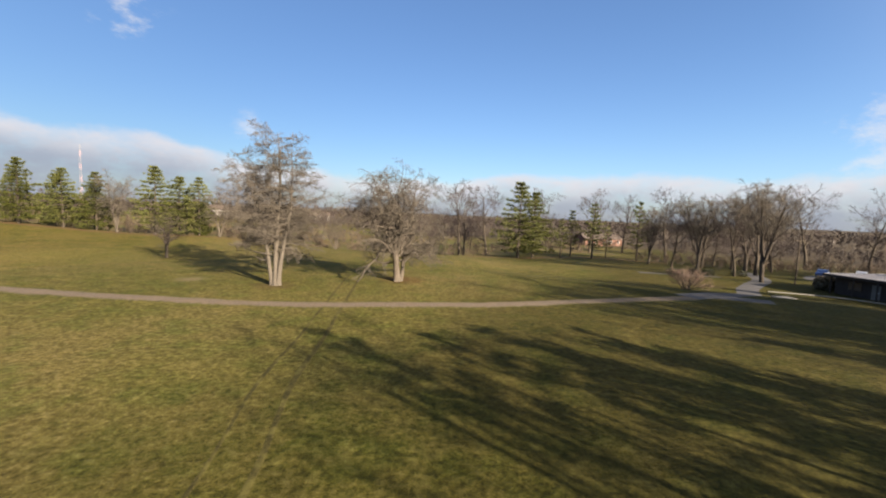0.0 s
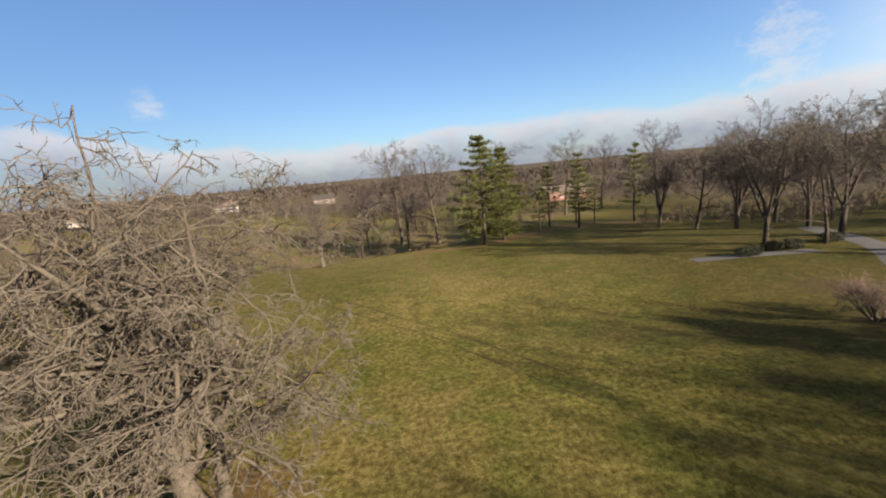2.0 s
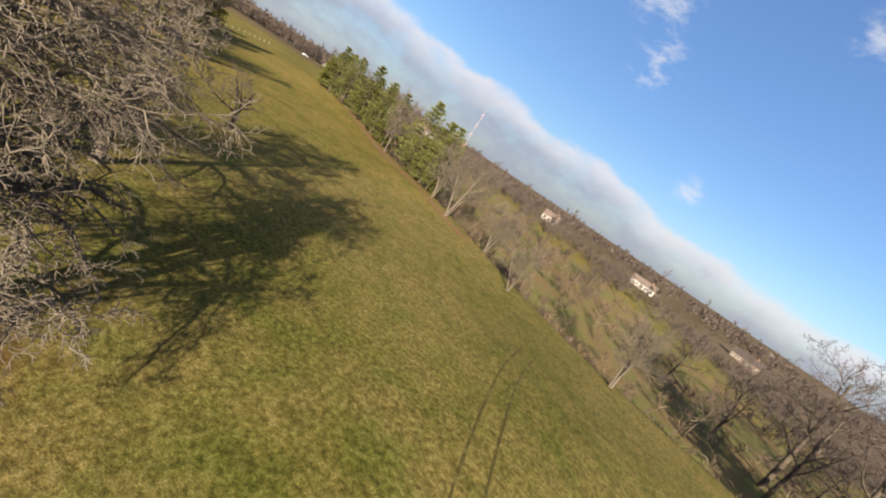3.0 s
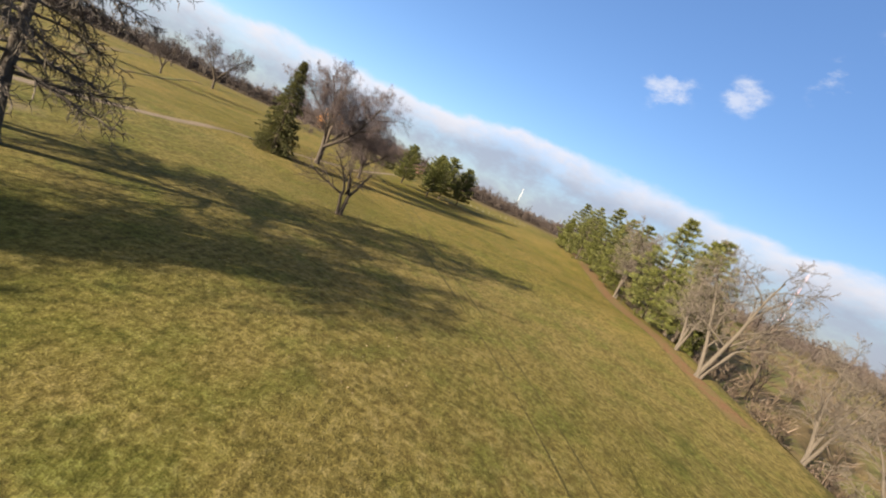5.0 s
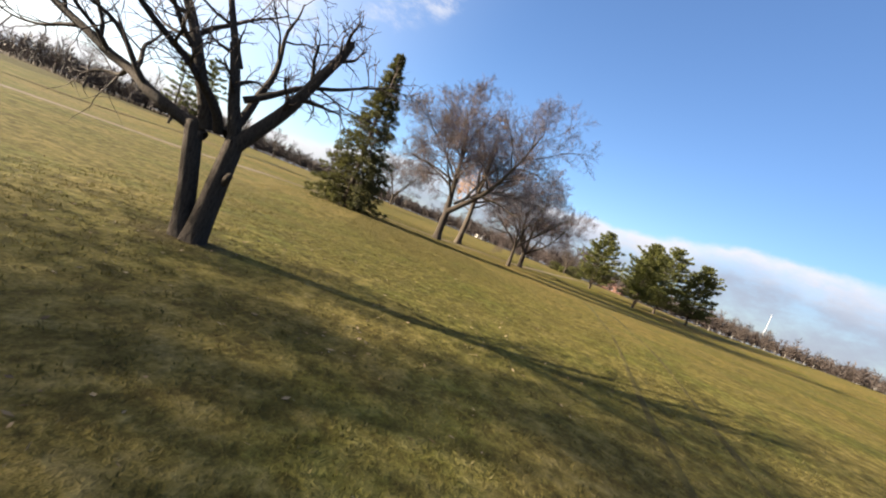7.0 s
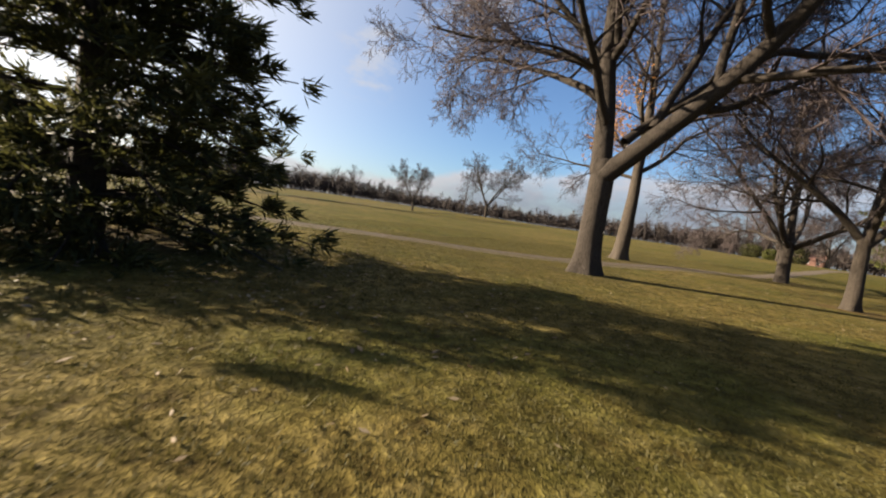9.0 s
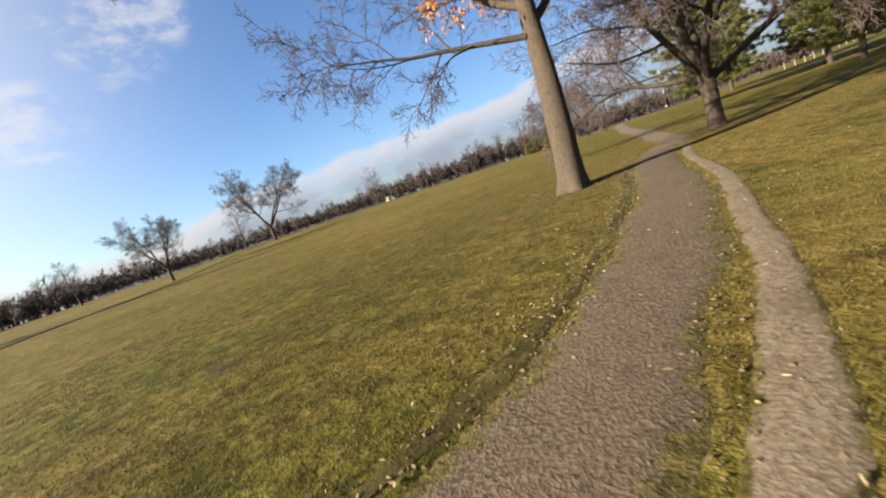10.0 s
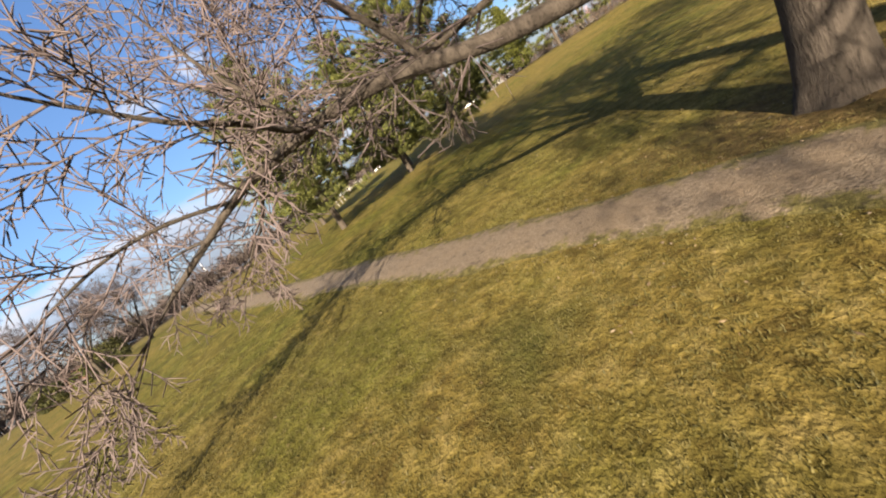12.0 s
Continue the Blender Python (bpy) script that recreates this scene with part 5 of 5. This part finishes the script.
house((-84, 268), 0.35, 13, 7, 3.0, 5.2, CREAM, SHINGLE, "white single-storey house beyond the valley", 5)
house((-36, 300), 0.1, 13, 8, 3.2, 5.6, SHINGLE, DARK_SHINGLE, "long brown house among the far trees", 5)
house((-130, 232), 0.5, 9, 7, 3.2, 5.4, CREAM, SHINGLE, "small white house beyond the brush", 3)
house((-290, 190), 0.9, 14, 9, 5.6, 8.0, CREAM, SHINGLE, "white two-storey house at the course's edge", 4)
house((-300, -100), 1.2, 9, 7, 3.2, 5.4, WHITE, SHINGLE, "white house far across the fairway", 4)
house((-330, -5), 1.5, 16, 9, 3.2, 5.6, BRICK, BRICK, "brick house with a red roof in the distance", 4)
house((70, 185), 0.2, 18, 10, 3.0, 5.0, BRICK, SHINGLE, "low brown brick building among the trees", 5)
for i in range(5):
    house((-215 - 30 * i, 190 - 16 * i + (i % 2) * 8), 0.5, 13, 8, 3.0 + 0.3 * (i % 3), 5.2 + 0.4 * (i % 2), (CREAM, CREAM, BRICK)[i % 3], SHINGLE,
          ("white house in a row beyond the pines", "white house in a row beyond the pines", "brick house in a row beyond the pines")[i % 3], 4)

club = empty("clubhouse", (58.6, 61.6, -1.3), math.atan2(-11.9, 2.2))
# x runs along the front, y to the back
part("wall", box((0, -0.0, -0.3), (8.6, 0.25, 2.75)), WALL_DARK, club)
part("wall", box((0, 9.0, -0.3), (8.6, 9.25, 2.75)), WALL_DARK, club)
part("wall", box((0, 0.25, -0.3), (0.25, 9.0, 2.75)), WALL_DARK, club)
part("wall", box((8.35, 0.25, -0.3), (8.6, 9.0, 2.75)), WALL_DARK, club)
roof = part("roof", box((-0.9, -1.3, 2.75), (9.4, 10.2, 2.97), 0.03), ROOF_METAL, club, "flat grey metal roof")
for i in range(9):
    part("seam", box((-0.6 + i * 1.18, -1.25, 2.97), (-0.55 + i * 1.18, 10.15, 3.02)), ROOF_METAL, roof)
part("fascia", box((-0.95, -1.36, 2.62), (9.45, -1.30, 3.0), 0.01), WALL_DARK, club)
part("fascia", box((-0.96, -1.30, 2.62), (-0.90, 10.2, 3.0), 0.01), CREAM, club, "pale edge of the roof")
for x in (0.1, 2.9, 5.7, 8.4):
    part("post", box((x, -1.2, -0.3), (x + 0.16, -1.04, 2.75), 0.015), WALL_DARK, club)
for x in (1.6, 6.2):
    f = part("window", box((x, -0.05, 0.8), (x + 1.8, 0.0, 2.2), 0.01), WALL_DARK, club)
    part("pane", box((x + 0.1, -0.07, 0.9), (x + 1.7, -0.04, 2.1)), GLASS, f)
door = part("door", box((4.5, -0.06, 0.0), (5.5, 0.0, 2.1), 0.01), SAND, club, "pale painted door")
part("handle", box((5.3, -0.12, 1.0), (5.36, -0.06, 1.15), 0.005), STEEL, door)
part("chimney", box((6.5, 5.0, 2.97), (7.3, 5.8, 3.9), 0.03), BRICK, club)
tagged(club, "low dark wooden clubhouse with a flat grey metal roof", "building")
house((84, 52), -0.95, 22, 11, 2.9, 4.8, WALL_DARK, DARK_SHINGLE, "long dark building with a low pitched roof", 5, "club_building", "clubhouse buildings")
slab = part("slab", box((42.0, 51.7, -1.2), (44.2, 53.2, gz(43, 52.5) + 0.12), 0.03), SAND, None)
tagged(slab, "pale concrete slab set in the grass", "concrete slab")


def car(place, turn, paint, label):
    """A parked saloon car."""
    x, y = place
    ob = empty("car", (x, y, gz(x, y) + 0.06), turn)
    bm = bmesh.new()
    prof = [(-2.15, 0.35), (-2.2, 0.75), (-1.9, 0.92), (-1.35, 0.98), (-0.85, 1.42), (0.45, 1.45), (1.15, 0.98), (2.0, 0.85), (2.2, 0.6), (2.15, 0.35)]
    a = [bm.verts.new((u, -0.86 + (0.12 if w > 1.1 else 0), w)) for u, w in prof]
    b = [bm.verts.new((u, 0.86 - (0.12 if w > 1.1 else 0), w)) for u, w in prof]
    bm.faces.new(a)
    bm.faces.new(b[::-1])
    for i in range(len(prof)):
        j = (i + 1) % len(prof)
        bm.faces.new((a[i], b[i], b[j], a[j]))
    bmesh.ops.recalc_face_normals(bm, faces=bm.faces)
    part("body", bm, paint, ob)
    for s in (-1, 1):
        part("side_window", box((-0.95, s * 0.79 - 0.04, 1.02), (0.75, s * 0.79 + 0.04, 1.33), 0.02), GLASS, ob)
        for u in (-1.35, 1.4):
            bm = bmesh.new()
            bmesh.ops.create_cone(bm, cap_ends=True, segments=16, radius1=0.33, radius2=0.33, depth=0.2, matrix=Matrix.Translation((u, s * 0.8, 0.31)) @ Matrix.Rotation(math.pi / 2, 4, "X"))
            tyre = part("wheel", bm, ASPHALT, ob)
            bm = bmesh.new()
            bmesh.ops.create_cone(bm, cap_ends=True, segments=12, radius1=0.2, radius2=0.17, depth=0.22, matrix=Matrix.Translation((u, s * 0.8, 0.31)) @ Matrix.Rotation(math.pi / 2, 4, "X"))
            part("rim", bm, STEEL, tyre)
    return tagged(ob, label, "car", "parked cars")


BLUE = plain_material("blue_paint", (0.06, 0.10, 0.22), 0.3, 0.05)
SILVER = plain_material("silver_paint", (0.48, 0.49, 0.51), 0.3, 0.05, 1.0, 0.5)
car((78, 84), 0.7, BLUE, "dark blue saloon car in the parking lot")
car((84, 82), 0.7, SILVER, "silver saloon car in the parking lot")
car((90, 79), 0.7, WHITE, "white saloon car in the parking lot")
for i in range(4):
    car((-206 - 22 * i, 158 - 12 * i), 0.5 + 1.57 * (i % 2), (WHITE, SILVER)[i % 2], ("white saloon car before the far houses", "silver saloon car before the far houses")[i % 2])

# ---------------------------------------------------------------- poles and posts
def pole(name, place, height, r, material, label, top=None):
    x, y = place
    ob = empty(name, (x, y, gz(x, y) - 0.3))
    v, f = tubes([(0, 0, 0, 0, 0, height * 0.5, r, r * 0.85), (0, 0, height * 0.5, 0, 0, height, r * 0.85, r * 0.65)], 10)
    child("shaft", mesh_from("shaft", v, f, material, True), ob)
    if top:
        part("crossarm", box((-1.1, -0.07, height - 0.7), (1.1, 0.07, height - 0.55), 0.01), material, ob)
    return tagged(ob, label, "pole")


pole("utility_pole", (60, 70), 8.5, 0.14, BARK_DARK, "weathered wooden utility pole beside the drive", True)
pole("mast", (-550, 85), 36, 0.27, WHITE, "tall plain white mast on the horizon")


def tower(place, height, half):
    """A lattice mast of three legs, painted in red and white bays."""
    x, y = place
    ob = empty("lattice_tower", (x, y, 0))
    bays = 12
    for k in range(bays):
        z0, z1 = height * k / bays, height * (k + 1) / bays
        h0, h1 = half * (1 - 0.7 * k / bays), half * (1 - 0.7 * (k + 1) / bays)
        segs = []
        for i in range(3):
            a, b = 2.094 * i, 2.094 * (i + 1)
            p, q = (math.cos(a) * h0, math.sin(a) * h0, z0), (math.cos(a) * h1, math.sin(a) * h1, z1)
            q2, p2 = (math.cos(b) * h1, math.sin(b) * h1, z1), (math.cos(b) * h0, math.sin(b) * h0, z0)
            segs += [(*p, *q, 0.020, 0.020), (*p, *q2, 0.007, 0.007), (*p2, *q, 0.007, 0.007), (*q, *q2, 0.007, 0.007)]
        child("bay", mesh_from("bay", *tubes(segs, 4), (HAZY_RED, CREAM)[k % 2]), ob)
    return tagged(ob, "tall lattice tower painted in red and white bays", "tower")


tower((-162, 180), 32, 0.75)
post_me = None
for i in range(12):
    x, y = -148 - 3.2 * i, 62 + 2.2 * i
    ob = empty("fence_post", (x, y, gz(x, y)))
    if post_me is None:
        bm = block(bmesh.new(), (-0.06, -0.06, -0.2), (0.06, 0.06, 0.9), 0.015)
        post_me = bpy.data.meshes.new("post")
        bm.to_mesh(post_me)
        bm.free()
        post_me.materials.append(SAND)
    child("post", post_me, ob)
    tagged(ob, "short pale post in a row beside the path", "post", "row of pale posts")

# ---------------------------------------------------------------- grass blades, leaves and stones
def distance(x, y, points):
    """Distance on the plan from each place to a line of points."""
    best = np.full(len(x), 1e9)
    for a, b in zip(points[:-1], points[1:]):
        d = np.array(b) - np.array(a)
        t = np.clip(((x - a[0]) * d[0] + (y - a[1]) * d[1]) / (d @ d), 0, 1)
        best = np.minimum(best, np.hypot(x - a[0] - t * d[0], y - a[1] - t * d[1]))
    return best


def scatter(rng, line_pts, reach, per_m2, bunch=0.0):
    """Places within reach of a line, in bunches, off the gravel."""
    p = np.array(line_pts, float)
    lo, hi = p.min(0) - reach, p.max(0) + reach
    n = int(per_m2 * np.prod(hi - lo))
    xy = rng.uniform(lo, hi, (n, 2))
    if bunch:
        m = max(1, n // 7)
        xy = xy[rng.integers(0, m, n)] + rng.normal(0, bunch, (n, 2))
    xy = xy[distance(xy[:, 0], xy[:, 1], p) < reach]
    w = west[::3]
    off = distance(xy[:, 0], xy[:, 1], w) if len(w) else np.full(len(xy), 99.0)
    keep = (off > 0.55) | (rng.random(len(xy)) < 0.06)
    return xy[keep]


def blades(seed, line_pts, reach, tufts, per_tuft, length, width, spread, label):
    """Upright tufts of grass: blades that fan out of many small clumps."""
    rng = np.random.default_rng(seed)
    c = scatter(rng, line_pts, reach, tufts)
    # clumps gather where a slow wave of the ground is high
    wave = np.sin(c[:, 0] * 2.1 + 1.3 * np.sin(c[:, 1] * 1.7)) * np.sin(c[:, 1] * 2.4 + np.sin(c[:, 0] * 1.1))
    c = c[rng.random(len(c)) < 0.72 + 0.28 * wave]
    m = len(c)
    size = rng.lognormal(0, 0.22, m)
    k = np.repeat(np.arange(m), per_tuft)
    n = len(k)
    off = rng.normal(0, spread, (n, 2)) * size[k, None]
    xy = c[k] + off
    base = np.stack([xy[:, 0], xy[:, 1], ground_z(xy[:, 0], xy[:, 1]) - 0.004], 1)
    az = np.arctan2(off[:, 1], off[:, 0]) + rng.normal(0, 0.6, n)
    up = rng.uniform(0.55, 1.45, n)
    ln = length * rng.uniform(0.5, 1.3, n) * size[k]
    d = np.stack([np.cos(az) * np.cos(up), np.sin(az) * np.cos(up), np.sin(up)], 1) * ln[:, None]
    t = rng.uniform(0, 6.28, n)
    w = np.stack([-np.sin(t), np.cos(t), np.zeros(n)], 1) * (width * rng.uniform(0.6, 1.4, n))[:, None]
    v = np.stack([base - w, base + w, base + d], 1)
    me = mesh_from("grass_blades", v.reshape(-1, 3), np.arange(n * 3).reshape(n, 3), BLADE)
    return tagged(new("grass_blades", me), label, "grass", kind="stuff")


LOW = [(-56, 57), (-62, 50.5), (-67, 44.5), (-72, 39.6), (-80, 36), (-88, 35), (-97, 39)]
blades(201, LOW, 4.5, 250, 9, 0.031, 0.0040, 0.022, "short green and straw grass blades beside the path")
blades(202, LOW, 10.5, 48, 8, 0.035, 0.0065, 0.034, "short green and straw grass blades on the fairway")
blades(203, [(-12, 84), (-26, 79), (-40, 71), (-52, 60)], 9.0, 30, 8, 0.048, 0.008, 0.045, "tufts of winter grass on the fairway")


def fallen(seed, places, radius, n, size, label):
    rng = np.random.default_rng(seed)
    c = np.array(places, float)[rng.integers(0, len(places), n)]
    r, a = radius * rng.random(n) ** 0.6, rng.uniform(0, 6.28, n)
    x, y = c[:, 0] + r * np.cos(a), c[:, 1] + r * np.sin(a)
    z = ground_z(x, y) + rng.uniform(0.012, 0.035, n)
    v, f = leaf_cloud(rng, n, (0, 0, 0), size, upright=0.3)
    v = v.reshape(-1, 4, 3)
    v[:, :, 2] *= 0.40
    v = v + np.stack([x, y, z], 1)[:, None]
    return tagged(new("fallen_leaves", mesh_from("fallen_leaves", v.reshape(-1, 3), f, LEAF_LITTER)), label, "fallen leaves", kind="stuff")


fallen(211, [(-72, 43.6), (-78, 40), (-83, 38.5), (-86, 39), (-94, 42), (-66, 46), (-88, 46)], 9.0, 2800, 0.028, "dry tan oak leaves scattered over the grass")
fallen(212, [(-70, 37.4), (-74, 38.9), (-78, 39.6), (-84, 40.4), (-90, 40.2), (-66, 36.2)], 2.2, 1100, 0.033, "dry brown leaves along the gravel path")
edge_leaves = line[(line[:, 0] < -62) & (line[:, 0] > -90)][::2] + np.array([0.0, -0.75])
fallen(215, edge_leaves, 0.42, 1500, 0.030, "brown leaves gathered along the dark edge of the gravel")
fallen(213, [(-43.6, 61.4), (-48, 62), (-38, 66), (-25, 72)], 7.0, 900, 0.045, "dry pale leaves scattered on the fairway")
fallen(214, [(-61, 43), (-63, 45)], 4.0, 900, 0.045, "dry leaves and needles by the spruce")


def stones(seed, n):
    rng = np.random.default_rng(seed)
    w = west[(west[:, 0] < -62) & (west[:, 0] > -108)]
    c = w[rng.integers(0, len(w), n)] + rng.normal(0, 0.42, (n, 2)) + np.array([0.0, 0.1])
    z = ground_z(c[:, 0], c[:, 1]) + 0.018
    s = 0.008 * rng.lognormal(0, 0.45, n)
    o = np.array([[1, 0, 0], [-1, 0, 0], [0, 1, 0], [0, -1, 0], [0, 0, 0.7], [0, 0, -0.7]], float)
    v = o[None] * s[:, None, None] * rng.uniform(0.6, 1.5, (n, 6, 1)) + np.stack([c[:, 0], c[:, 1], z], 1)[:, None]
    t = np.array([[0, 2, 4], [2, 1, 4], [1, 3, 4], [3, 0, 4], [2, 0, 5], [1, 2, 5], [3, 1, 5], [0, 3, 5]])
    f = (np.arange(n)[:, None, None] * 6 + t[None]).reshape(-1, 3)
    me = mesh_from("gravel_stones", v.reshape(-1, 3), f, GRAVEL)
    return tagged(new("gravel_stones", me), "small grey stones loose on the gravel path", "gravel", kind="stuff")


stones(221, 9000)


def fallen_sprig(place, turn):
    """A broken twig with a few leaves, lying on the grass."""
    x, y = place
    ob = empty("fallen_sprig", (x, y, gz(x, y) + 0.05), turn)
    segs = [(-0.30, 0, 0, 0.05, 0.03, 0.03, 0.010, 0.008), (0.05, 0.03, 0.03, 0.32, -0.04, 0.05, 0.008, 0.004), (0.0, 0.02, 0.02, 0.14, 0.2, 0.07, 0.006, 0.003), (0.1, 0.02, 0.03, 0.24, -0.2, 0.06, 0.006, 0.003)]
    child("twig", mesh_from("twig", *tubes(segs, 5), BARK_DARK, True), ob)
    rng = np.random.default_rng(5)
    v, f = leaf_cloud(rng, 16, (0.30, 0.22, 0.05), 0.05, 1.0)
    child("foliage", mesh_from("foliage", v, f, LEAF_LITTER), ob)["kind"] = "stuff"
    return tagged(ob, "broken twig with dry tan leaves on the grass", "twig")


fallen_sprig((-85.5, 36.3), 0.4)
